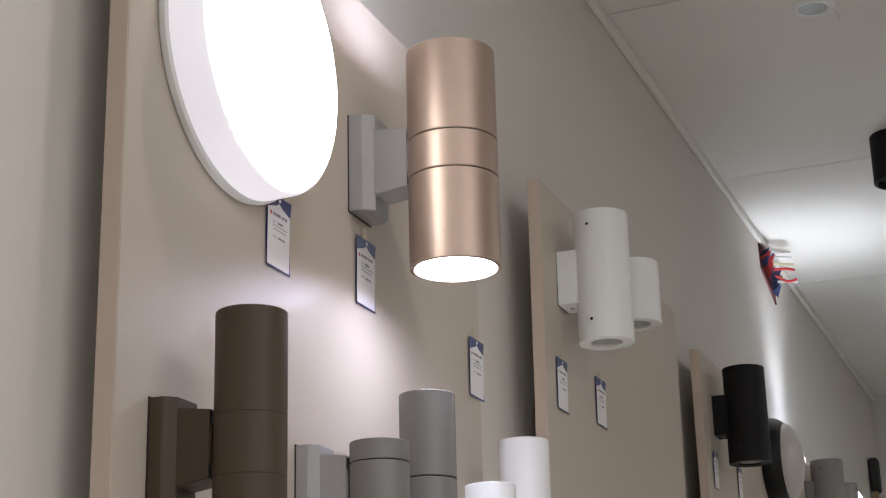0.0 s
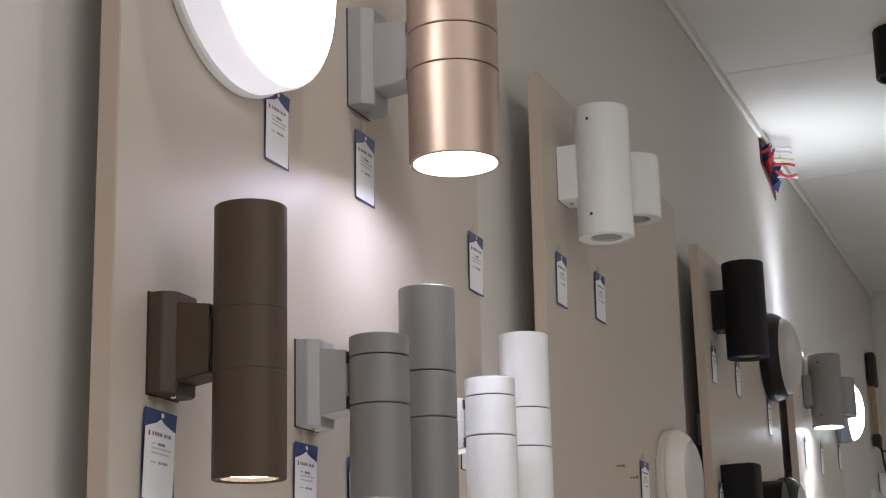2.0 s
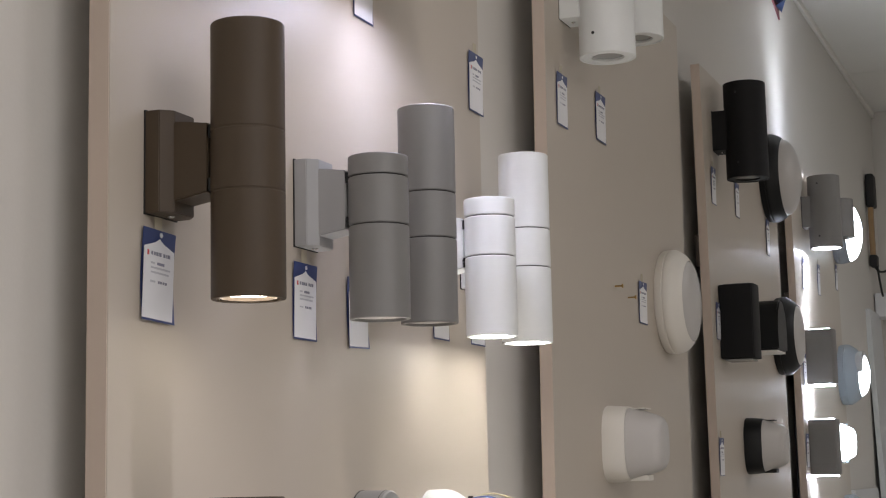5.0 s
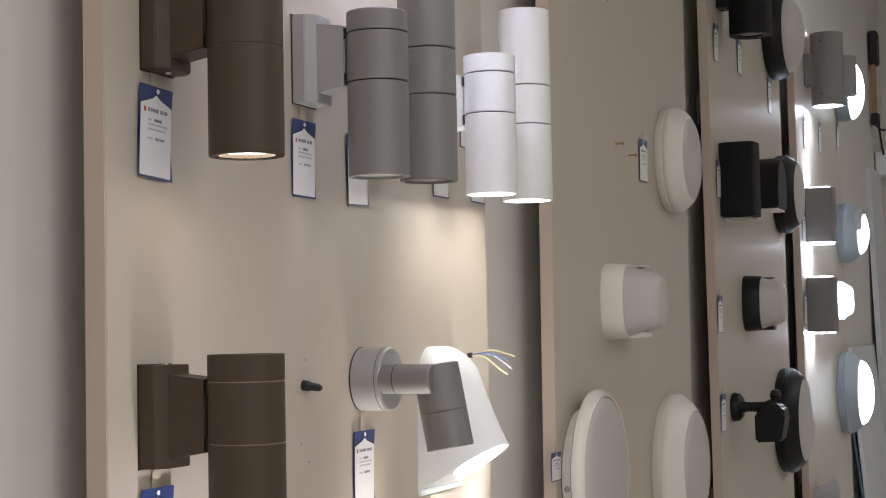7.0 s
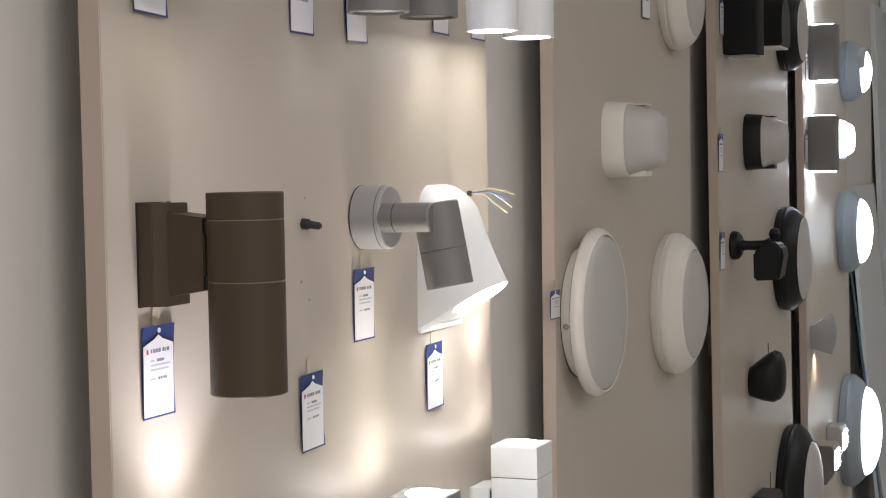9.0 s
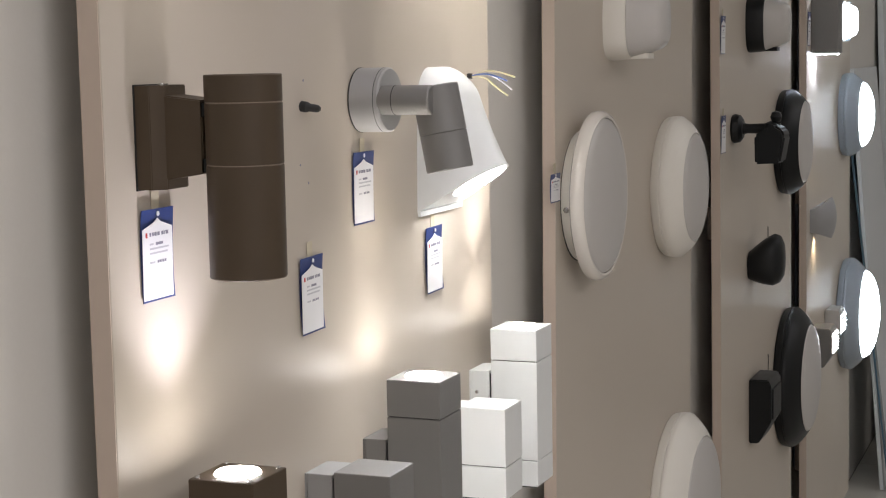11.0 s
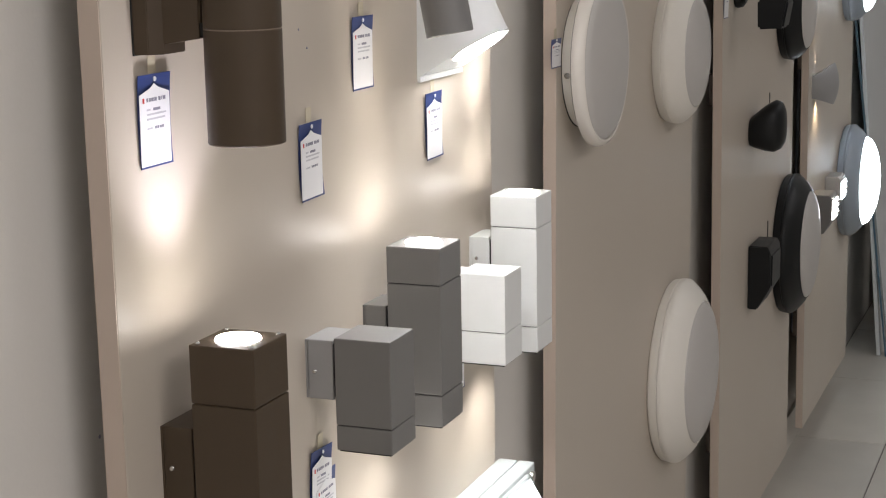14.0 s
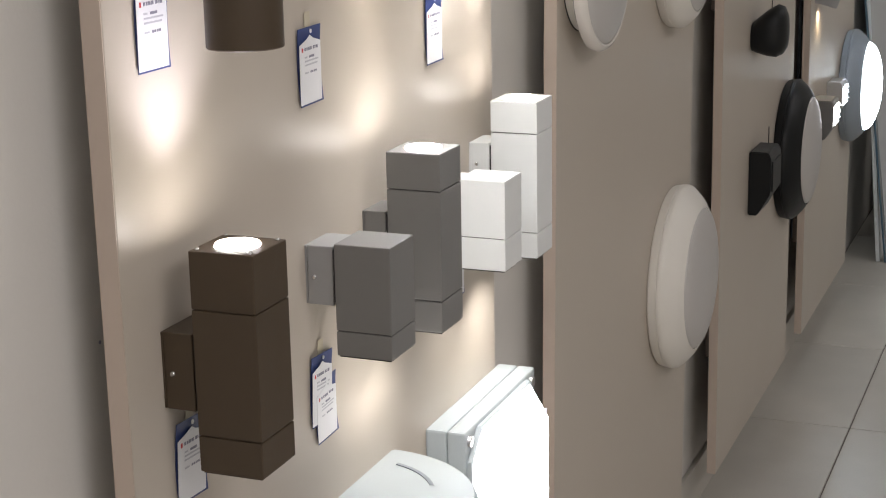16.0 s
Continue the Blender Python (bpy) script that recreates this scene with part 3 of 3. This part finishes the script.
brick_lamp(3.3181, 0.5622, 0.6937, 0.11, 0.045, HOOD, HOOD, "black brick-shaped wall lamp with a sloping front", 0.026, 0)
brick_lamp(4.0545, 0.5815, 0.6778, 0.09, 0.054, GREY, GLOW_WASH, "grey brick-shaped wall lamp, lit in front")
brick_lamp(4.2884, 0.5931, 0.6874, 0.09, 0.040, LIGHTGREY, GLOW_COOL, "pale brick-shaped wall lamp, lit in front")

# swivelling sensor spotlight
ob = thing("sensor_spotlight", (face(3.12, 1.208), 3.12, 1.208), "black swivelling spotlight with a motion sensor", "spotlight", G1)
smooth(part("base", lathe([(0, 0), (0.026, 0), (0.028, 0.004), (0.026, 0.014), (0.018, 0.020), (0, 0.020)], OUT, 40), HOOD, ob))
smooth(part("arm", lathe([(0, 0.018), (0.011, 0.018), (0.009, 0.03), (0.010, 0.062), (0, 0.064)], OUT, 24), HOOD, ob))
smooth(part("joint", lathe([(0, -0.015), (0.011, -0.010), (0.015, 0), (0.011, 0.010), (0, 0.015)], pose(0.072, 0, 0), 24), HOOD, ob))
part("head", prism([(0.047, -0.066), (0.095, -0.064), (0.104, -0.014), (0.098, 0.000), (0.084, 0.008), (0.070, 0.004), (0.046, -0.012)], 0.06, Matrix(((1, 0, 0, 0), (0, 0, 1, -0.03), (0, 1, 0, 0), (0, 0, 0, 1))), 0.004), HOOD, ob)
smooth(part("sensor", lathe([(0, -0.012), (0.008, -0.009), (0.0115, 0), (0.008, 0.009), (0, 0.012)], pose(0.082, 0.0, 0.022), 20), HOOD, ob, "round motion sensor"))
smooth(part("knob", lathe([(0, 0.004), (0.004, 0.003), (0.004, 0), (0, 0)], pose(0.074, -0.014, -0.006, 90), 16), CARD, ob, "small pale knob"))

# grey swivel spot on a round base
ob = thing("swivel_spot", (FACE, 1.431, 1.315), "grey swivelling spot lamp on a round base", "spotlight", G1)
smooth(part("base", lathe([(0, 0), (0.0295, 0), (0.0305, 0.0015), (0.0305, 0.0295), (0.029, 0.031), (0, 0.031)], OUT, 64), LIGHTGREY, ob))
smooth(part("base_ring", lathe([(0.0302, 0.0002), (0.0308, 0.0004), (0.0308, 0.0014), (0.0302, 0.0016)], OUT, 64), RUBBER, ob, "dark seam"))
smooth(part("base_ring", lathe([(0.0303, 0.0254), (0.03065, 0.0256), (0.03065, 0.026), (0.0303, 0.0262)], OUT, 64), RUBBER, ob, "dark seam"))
ARM = pose(0, -0.0165, 0, 0, 90, 0)
smooth(part("arm", lathe([(0, 0.014), (0.0136, 0.014), (0.0139, 0.015), (0.0139, 0.0795), (0.0128, 0.081), (0, 0.081)], ARM, 48), GREY, ob))
smooth(part("arm_seam", lathe([(0.0137, 0.0434), (0.01405, 0.0436), (0.01405, 0.0442), (0.0137, 0.0444)], ARM, 48), RUBBER, ob, "dark seam"))
head = smooth(part("head", lathe([(0, 0.040), (0.0213, 0.040), (0.0222, 0.039), (0.0222, -0.004), (0.0215, -0.0045), (0.0222, -0.005), (0.0222, -0.0385), (0.0215, -0.0395), (0.019, -0.0395), (0.019, -0.034), (0, -0.034)], Matrix(), 64), GREY, ob))
lens = smooth(part("lens", lathe([(0, -0.0350), (0.0185, -0.0350), (0.0187, -0.0346), (0, -0.0342)], Matrix(), 40), GLOW_DOWN, head, "glowing lens"))
head.matrix_local = pose(0.0815, 0.004, -0.027, 0, -10.5, 0)

# white wall washer with a slanted lit mouth
ob = thing("wall_washer", (FACE, 1.625, 1.194), "white tapered wall washer with a slanted glowing mouth", "wall lamp", G1)
n, rings = 28, []
for k in range(27):
    q = math.sin(math.pi / 2 * k / 26)
    d = 0.0755 - 0.0435 * q
    w = 0.060 - 0.006 * q
    if q > 0.76:
        e = math.sqrt(max(0.0, 1 - ((q - 0.76) / 0.24) ** 2))
        d, w = d * (0.12 + 0.88 * e), w * (0.40 + 0.60 * e)
    ring = []
    for i in range(n + 1):
        a = -math.pi / 2 + math.pi * i / n
        x, yy = d * max(0.0, math.cos(a)) ** 0.8, w * math.sin(a)
        z = 0.150 * q + (1 - q) * 0.62 * x
        ring.append(Vector((x, yy, z)))
    rings.append(ring)
shell = loft(rings, True, False)
shell.faces.new(list(shell.verts)[-(n + 1):])
smooth(part("shell", shell, WHITE, ob), 50)
under = bmesh.new()
under.faces.new([under.verts.new((p.x, p.y * 0.995, p.z + 0.0004)) for p in rings[0]])
part("underside", under, WHITE, ob)
mouth = lathe([(0, -0.0006), (0.93, -0.0006), (1, 0.0004), (1, 0.002), (0, 0.002)], pose(0.047, 0, 0.62 * 0.047, 0, -math.degrees(math.atan(0.62)), 0) @ Matrix.Diagonal((0.029, 0.044, 1, 1)), 48)
smooth(part("lens", mouth, GLOW_WASH, ob, "glowing oval mouth"))
part("wall_plate", box((0.0003, -0.0605, -0.004), (0.004, 0.0605, 0.002), 0.001), WHITE, ob)

# square bulkhead lamp, lit, and the half-round lamp beside it
ob = thing("square_bulkhead_lamp", (FACE, 1.561, 0.473), "square light grey bulkhead lamp with a glowing front", "wall lamp", G1)
part("base", box((0, 0, 0), (0.0245, 0.236, 0.240), 0.003), PALEGREY, ob)
part("frame", box((0.0252, 0, 0), (0.046, 0.236, 0.240), 0.003), PALEGREY, ob)
m = Matrix(((0, 0, 1, 0), (1, 0, 0, 0), (0, 1, 0, 0), (0, 0, 0, 1)))
c, e = 0.036, 0.004
part("bezel", prism([(c, e), (0.236 - c, e), (0.236 - e, c), (0.236 - e, 0.24 - c), (0.236 - c, 0.24 - e), (c, 0.24 - e), (e, 0.24 - c), (e, c)], 0.006, Matrix.Translation((0.046, 0, 0)) @ m, 0.001), PALEGREY, ob)
e = 0.010
inner = [(c, e), (0.236 - c, e), (0.236 - e, c), (0.236 - e, 0.24 - c), (0.236 - c, 0.24 - e), (c, 0.24 - e), (e, 0.24 - c), (e, c)]
lower = [Vector((0.052, a, b)) for a, b in inner]
upper = [Vector((0.073, 0.118 + (a - 0.118) * 0.82, 0.12 + (b - 0.12) * 0.82)) for a, b in inner]
part("diffuser", loft([lower, upper]), GLOW_WASH2, ob, "glowing diffuser")
part("inner_panel", box((0.0731, 0.040, 0.055), (0.0742, 0.196, 0.205), 0.0004), glow("square_inner_light", (0.93, 0.88, 1.0), 0.95), ob, "dimmer inner square of the diffuser")
for a, b in ((0.014, 0.014), (0.222, 0.014), (0.014, 0.226), (0.222, 0.226)):
    smooth(part("corner_screw", lathe([(0, 0.004), (0.006, 0.003), (0.0068, 0), (0, 0)], pose(0.046, a, b, 0, 90, 0), 20), STEEL, ob, "chrome corner screw"))

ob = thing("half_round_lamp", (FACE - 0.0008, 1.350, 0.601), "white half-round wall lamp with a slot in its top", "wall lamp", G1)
R, n = 0.133, 32


def half(r, z, x0=0.0):
    return [Vector((max(x0, r * math.cos(a)), r * math.sin(a), z)) for a in [-math.pi / 2 + math.pi * i / n for i in range(n + 1)]]


smooth(part("shell", loft([half(R * 0.86, 0), half(R * 0.97, 0.05), half(R, 0.10), half(R, 0.112), half(R * 0.97, 0.119), half(R * 0.90, 0.1215)]), PALEGREY, ob), 30)
bm = bmesh.new()
pts = [[Vector((r * math.cos(a), r * math.sin(a), 0.1218)) for a in [math.radians(31 + 45 * i / 12) for i in range(13)]] for r in (0.0865, 0.0905)]
lo = [[bm.verts.new(p) for p in row] for row in pts]
hi = [[bm.verts.new(p + Vector((0, 0, 0.001))) for p in row] for row in pts]
for i in range(12):
    bm.faces.new((hi[0][i], hi[0][i + 1], hi[1][i + 1], hi[1][i]))
    bm.faces.new((lo[0][i], lo[0][i + 1], hi[0][i + 1], hi[0][i]))
    bm.faces.new((lo[1][i], lo[1][i + 1], hi[1][i + 1], hi[1][i]))
part("slot", bm, LEAD, ob, "narrow slot")

# ---------------- price tags ----------------
TAGS = [(1.2535, 1.8343, 0.0467, 0.071, 0), (1.4482, 1.8491, 0.0467, 0.073, 0), (1.7686, 1.8186, 0.0477, 0.072, 0), (1.0599, 1.5123, 0.0463, 0.0704, -2), (1.3104, 1.5158, 0.0463, 0.0694, 0),
        (1.424, 1.5153, 0.0463, 0.0684, 2), (1.6424, 1.539, 0.0453, 0.0685, 0), (1.7562, 1.5405, 0.0453, 0.0685, 0), (1.4293, 1.2317, 0.0469, 0.0689, 0), (1.0571, 1.2118, 0.0449, 0.0689, 0),
        (1.3124, 1.1454, 0.0448, 0.0687, 1), (1.6041, 1.1419, 0.0448, 0.0697, 1), (1.3106, 0.8445, 0.0435, 0.0672, -3), (1.3186, 0.823, 0.0435, 0.0600, 2), (1.0745, 0.8655, 0.0455, 0.0672, -3), (1.6594, 0.8674, 0.0435, 0.0652, 0),
        (2.092, 1.8656, 0.0467, 0.0731, 0), (2.2807, 1.8781, 0.0507, 0.072, 0), (2.4929, 1.6231, 0.0475, 0.0666, 0), (2.0204, 1.1835, 0.0400, 0.0370, 0),
        (3.0724, 1.9033, 0.038, 0.072, 0), (3.2954, 1.9089, 0.038, 0.071, 0), (3.0563, 1.6402, 0.038, 0.0707, 0), (3.6213, 1.8732, 0.038, 0.0812, 0), (3.0264, 1.3847, 0.038, 0.0701, 0), (3.026, 1.2017, 0.038, 0.0698, 0),
        (4.0843, 1.8426, 0.038, 0.0761, 0), (4.328, 1.8528, 0.038, 0.0812, 0), (4.6538, 1.8935, 0.038, 0.071, 0), (4.0204, 1.5999, 0.038, 0.0807, 0), (3.9947, 1.4045, 0.038, 0.0802, 0)]


def tag(y, z, w, h, turn):
    ob = thing("price_tag", (face(y, z) + 0.0012, y, z), "small white price tag with a blue border taped to the board", "price tag", "price tags", (turn, 0.8, 0))
    curl = 0.0012
    bm = bmesh.new()
    rows = []
    for k in range(7):
        q = k / 6
        x = curl * (2 * q - 1) ** 2 + (0.003 * max(0.0, 0.4 - q) if turn else 0)
        rows.append([bm.verts.new((x, -w / 2, h * (q - 0.5))), bm.verts.new((x, w / 2, h * (q - 0.5)))])
    for a, b in zip(rows, rows[1:]):
        bm.faces.new((a[0], a[1], b[1], b[0]))
    geom = bmesh.ops.extrude_face_region(bm, geom=bm.faces[:])
    bmesh.ops.translate(bm, vec=(-0.0005, 0, 0), verts=[g for g in geom["geom"] if isinstance(g, bmesh.types.BMVert)])
    part("card", bm, BLUE, ob, "blue printed card")
    lift, aside = (0.0022, -0.0022) if turn else (0.0013, -0.0015)
    m = Matrix(((0, 0, 1, lift), (1, 0, 0, aside), (0, 1, 0, 0), (0, 0, 0, 1)))
    e = w * 0.036
    field = part("label_field", prism([(-w / 2 + e, -h / 2 + e), (w / 2 - e, -h / 2 + e), (w / 2 - e, h * 0.29), (w * 0.12, h * 0.355), (0, h * 0.40), (-w * 0.12, h * 0.355), (-w / 2 + e, h * 0.29)], 0.0003, m), CARD, ob, "white printed field with a gabled top")

    def bar(name, y0, y1, z0, z1, mat):
        part(name, box((lift + 0.0003, w * y0 + aside, h * z0), (lift + 0.0005, w * y1 + aside, h * z1)), mat, field)
    bar("red_mark", -0.37, -0.32, 0.20, 0.255, RED)
    for a, b in ((-0.25, -0.20), (-0.17, -0.12), (-0.10, -0.03), (-0.01, 0.06), (0.12, 0.18), (0.20, 0.22), (0.25, 0.33)):
        bar("heading_bar", a, b, 0.21, 0.25, INK)
    bar("text_bar", -0.25, -0.14, 0.115, 0.135, FADED)
    bar("text_bar", -0.06, 0.16, 0.110, 0.14, INK)
    bar("text_bar", -0.25, 0.34, 0.065, 0.085, FADED)
    bar("text_bar", -0.25, 0.30, 0.015, 0.035, FADED)
    bar("text_bar", -0.25, -0.10, -0.085, -0.065, FADED)
    for a, b in ((-0.02, 0.03), (0.05, 0.10), (0.13, 0.18), (0.20, 0.25)):
        bar("price_bar", a, b, -0.088, -0.06, INK)
    smooth(part("hole", lathe([(0, 0.0006), (w * 0.042, 0.0006), (w * 0.042, 0)], Matrix.Translation((lift - 0.0002, 0, h * 0.445)) @ OUT, 12), CARD, ob))
    part("tape", box((-0.0010, -0.0055, h / 2 - 0.002), (-0.0008, 0.0055, h / 2 + 0.013)), TAPE, ob, "yellowed clear tape")


for t in TAGS:
    tag(*t)

# ---------------- small things on the boards ----------------
ob = thing("cable_gland", (FACE, 1.305, 1.3135), "black rubber cable plug in the board", "cable plug")
smooth(part("plug", lathe([(0, 0), (0.0048, 0), (0.0048, 0.006), (0.0036, 0.008), (0.0034, 0.016), (0.002, 0.0185), (0, 0.0185)], OUT @ pose(0, 0, 0, 0, 8, 0), 20), RUBBER, ob))
for y, z in ((1.310, 1.336), (1.315, 1.245), (1.30, 1.262)):
    tagged(part("drill_hole", lathe([(0, 0.0004), (0.0011, 0.0004), (0.0011, 0)], Matrix.Translation((FACE, y, z)) @ OUT, 10), INK), "tiny dark drill hole in the board", "hole", "drill holes")
tagged(part("wall_mark", lathe([(0, 0.0004), (0.0016, 0.0003), (0.0016, 0)], Matrix.Translation((WALL, 1.036, 0.968)) @ OUT, 10), INK), "tiny dark mark on the plastered wall", "mark")
ob = thing("bare_wires", (FACE - 0.001, 1.718, 1.3326), "loose bare-ended blue and yellow wires from the board", "wires")
smooth(part("sheath", lathe([(0, 0), (0.003, 0), (0.003, 0.006), (0, 0.006)], OUT, 16), RUBBER, ob))
wire("wire", [(0.004, 0, 0), (0.016, 0.004, 0.003), (0.03, 0.012, 0.0), (0.043, 0.012, -0.006)], 0.0009, CABLEBLUE, ob)
wire("wire", [(0.004, 0.001, 0), (0.018, 0.006, 0.006), (0.034, 0.016, 0.004), (0.05, 0.018, -0.002)], 0.0010, YELLOW, ob)
wire("wire", [(0.004, 0.002, 0.001), (0.02, 0.008, 0.004), (0.036, 0.014, -0.006), (0.047, 0.016, -0.016)], 0.0008, CARD, ob)
wire("wire", [(0.004, 0, -0.001), (0.018, 0.004, 0.001), (0.03, 0.008, -0.012), (0.044, 0.010, -0.022)], 0.0010, YELLOW, ob)
for y, z in ((2.337, 1.634), (2.410, 1.624)):
    ob = thing("nail", (FACE, y, z), "small brass nail in the board", "nail", "nails")
    smooth(part("shank", lathe([(0, 0), (0.0012, 0), (0.0012, 0.016), (0, 0.016)], OUT, 10), BRASS, ob))
    smooth(part("head", lathe([(0, 0.0155), (0.003, 0.0155), (0.003, 0.0172), (0, 0.0175)], OUT, 12), BRASS, ob))

wire("cable", [(WALL + 0.006, 4.17, 1.56), (WALL + 0.008, 4.12, 1.48), (WALL + 0.006, 4.15, 1.38), (WALL + 0.007, 4.12, 1.2), (WALL + 0.006, 4.14, 0.9), (WALL + 0.006, 4.13, 0.3)], 0.004, LEAD)
tagged(bpy.data.objects["cable"], "grey cable running down the wall behind the boards", "cable")
for y, z in ((3.47, 0.966), (3.47, 0.691)):
    ob = thing("cord", (face(y, z) + 0.001, y, z), "thin dark cord on the board above a lamp", "cord", "cords")
    wire("strand", [(0, 0, 0.018), (0.0005, 0.001, 0.004), (0, -0.001, -0.018)], 0.0009, RUBBER, ob)

# ---------------- ceiling ----------------
ob = thing("recessed_downlight", (-0.342, 2.759, CEIL), "white recessed ceiling downlight, switched off", "downlight")
smooth(part("trim_ring", lathe([(0.026, -0.001), (0.029, -0.004), (0.036, -0.0035), (0.041, -0.0005), (0.041, 0.0)], Matrix(), 48), WHITE, ob))
smooth(part("lens", lathe([(0, -0.0012), (0.027, -0.0012), (0.027, 0)], Matrix(), 40), LENS, ob))
wire("cable", [(0.036, 0.02, -0.002), (0.044, 0.02, -0.012), (0.045, 0.0, -0.035)], 0.0012, CARD, ob)
ob = thing("ceiling_spot", (-0.287, 3.474, CEIL), "black cylinder spot mounted on the ceiling", "ceiling lamp")
smooth(part("body", lathe([(0, 0), (0.052, 0), (0.053, -0.002), (0.053, -0.108), (0.051, -0.110), (0.046, -0.110), (0.046, -0.095), (0, -0.095)], Matrix(), 56), BLACK, ob))

# bunch of coloured ribbons on the wall by the ceiling
ob = thing("ribbon_ornament", (WALL, 4.12, 2.603), "red and blue ribbon ornament hung on the wall by the ceiling", "ornament")
m = Matrix(((0, 0, 1, 0), (1, 0, 0, 0), (0, 1, 0, 0), (0, 0, 0, 1)))
part("backing", prism([(-0.078, 0.058), (-0.045, 0.062), (0.085, 0.005), (0.105, -0.066), (0.06, -0.05), (-0.072, -0.012)], 0.004, m), material("maroon_cloth", (0.10, 0.02, 0.025), 0.8, var=0.2), ob, "maroon cloth")
rng = random.Random(4)
for k in range(26):
    u, v = rng.uniform(0, 1), rng.uniform(0.1, 0.9)
    y, z = -0.07 + 0.155 * u, (0.055 - 0.05 * u) * v + (-0.01 - 0.05 * u) * (1 - v)
    bm = bmesh.new()
    s = rng.uniform(0.014, 0.026)
    a = bm.verts.new((0.005, y - s, z))
    b = bm.verts.new((0.018 + rng.uniform(0, 0.016), y, z + s))
    c = bm.verts.new((0.012, y + s, z - s * 0.4))
    d = bm.verts.new((0.02, y, z - s))
    bm.faces.new((a, b, c))
    bm.faces.new((a, c, d))
    bmesh.ops.solidify(bm, geom=bm.faces[:], thickness=0.001)
    part("ribbon_fold", bm, (RED, CABLEBLUE, BLUE, RED, BLUE)[k % 5], ob)
for k, mat in enumerate((CARD, CARD, YELLOW, RED, RED, CARD)):
    y, z = -0.03 + 0.018 * k, 0.045 - 0.012 * k
    tip = rng.uniform(0.0, 0.025) * (1 if k % 2 else -1)
    wire("ribbon_end", [(0.018, y, z), (0.034, y + 0.012, z + 0.6 * tip), (0.05, y + 0.02, z + tip), (0.066, y + 0.035, z + 0.4 * tip)], 0.0036, mat, ob)

# ---------------- far end ----------------
ob = thing("hanging_tool", (WALL + 0.004, 5.86, 2.272), "dark hand tool with a wooden handle hung on the wall", "tool")
part("grip", box((0, -0.035, 0.0), (0.03, 0.04, 0.12), 0.01), RUBBER, ob)
part("handle", box((0.004, -0.03, -0.17), (0.022, 0.0, 0.0), 0.004), material("tool_wood", (0.30, 0.19, 0.09), 0.5, var=0.15, scale=40), ob, "wooden handle")
part("tip", box((0.002, -0.03, -0.21), (0.026, 0.03, -0.17), 0.004), RUBBER, ob)
wire("cord", [(0.01, 0, -0.2), (0.02, 0.06, -0.23), (0.05, 0.16, -0.2), (0.08, 0.22, -0.3), (0.05, 0.24, -0.36)], 0.004, RUBBER, ob)
wire("cord", [(0.02, 0.02, -0.2), (0.03, 0.0, -0.28), (0.03, 0.08, -0.32), (0.02, 0.16, -0.3)], 0.004, RUBBER, ob)
ob = thing("junction_box", (WALL + 0.004, 6.02, 1.93), "white junction box with a black plug on the wall", "socket")
part("box", box((0, -0.10, -0.04), (0.045, 0.03, 0.045), 0.004), CARD, ob)
part("plug", box((0.012, 0.031, -0.03), (0.06, 0.09, 0.03), 0.005), RUBBER, ob, "black plug")
# dark blue of the narrow strip that stands in for the pale board's reflections
BLUESTREAK = material("blue_reflection_streak", (0.07, 0.12, 0.16), 0.2, var=0.1, scale=4)
PALEBOARD = material("pale_board", (0.60, 0.62, 0.63), 0.35, var=0.06, scale=3)
for y, wide, top, out, th, mat, lab in ((5.08, 0.55, 1.30, 0.105, 0.012, PALEBOARD, "tall pale board leaning on the wall"), (5.07, 0.045, 1.05, 0.125, 0.006, BLUESTREAK, "narrow dark blue strip added as a reflection streak on the pale board"), (5.68, 0.30, 1.9, 0.06, 0.018, PALEBOARD, "taller pale panel leaning on the wall")):
    ob = thing("leaning_sheet", (WALL + 0.014 + out, y, 0.001), lab, "sheet", "", (0, -math.degrees(math.atan2(out, top)), 0))
    part("sheet", box((-th, 0, 0.001), (0, wide, top), 0.001), mat, ob)

# ---------------- floor tiles ----------------
TS = 0.6
mesh = None
for i in range(-1, 7):
    for j in range(-10, 4):
        x0, y0 = -0.465 + i * TS, 4.20 + j * TS
        if x0 + TS < WALL or x0 > SIDE:
            continue
        lo, hi = Vector((max(x0, WALL) + 0.0015, max(y0, NEAR) + 0.0015)), Vector((min(x0 + TS, SIDE) - 0.0015, min(y0 + TS, FAR) - 0.0015))
        if hi.x - lo.x < 0.02 or hi.y - lo.y < 0.02:
            continue
        full = hi.x - lo.x > TS - 0.004 and hi.y - lo.y > TS - 0.004
        if full and mesh:
            ob = new("tile", mesh)
        else:
            ob = part("tile", box((0, 0, -0.008), (hi.x - lo.x, hi.y - lo.y, 0), 0.0012, None, 1), TILE)
            mesh = ob.data if full else mesh
        ob.parent = floor
        ob.location = (lo.x, lo.y, 0)
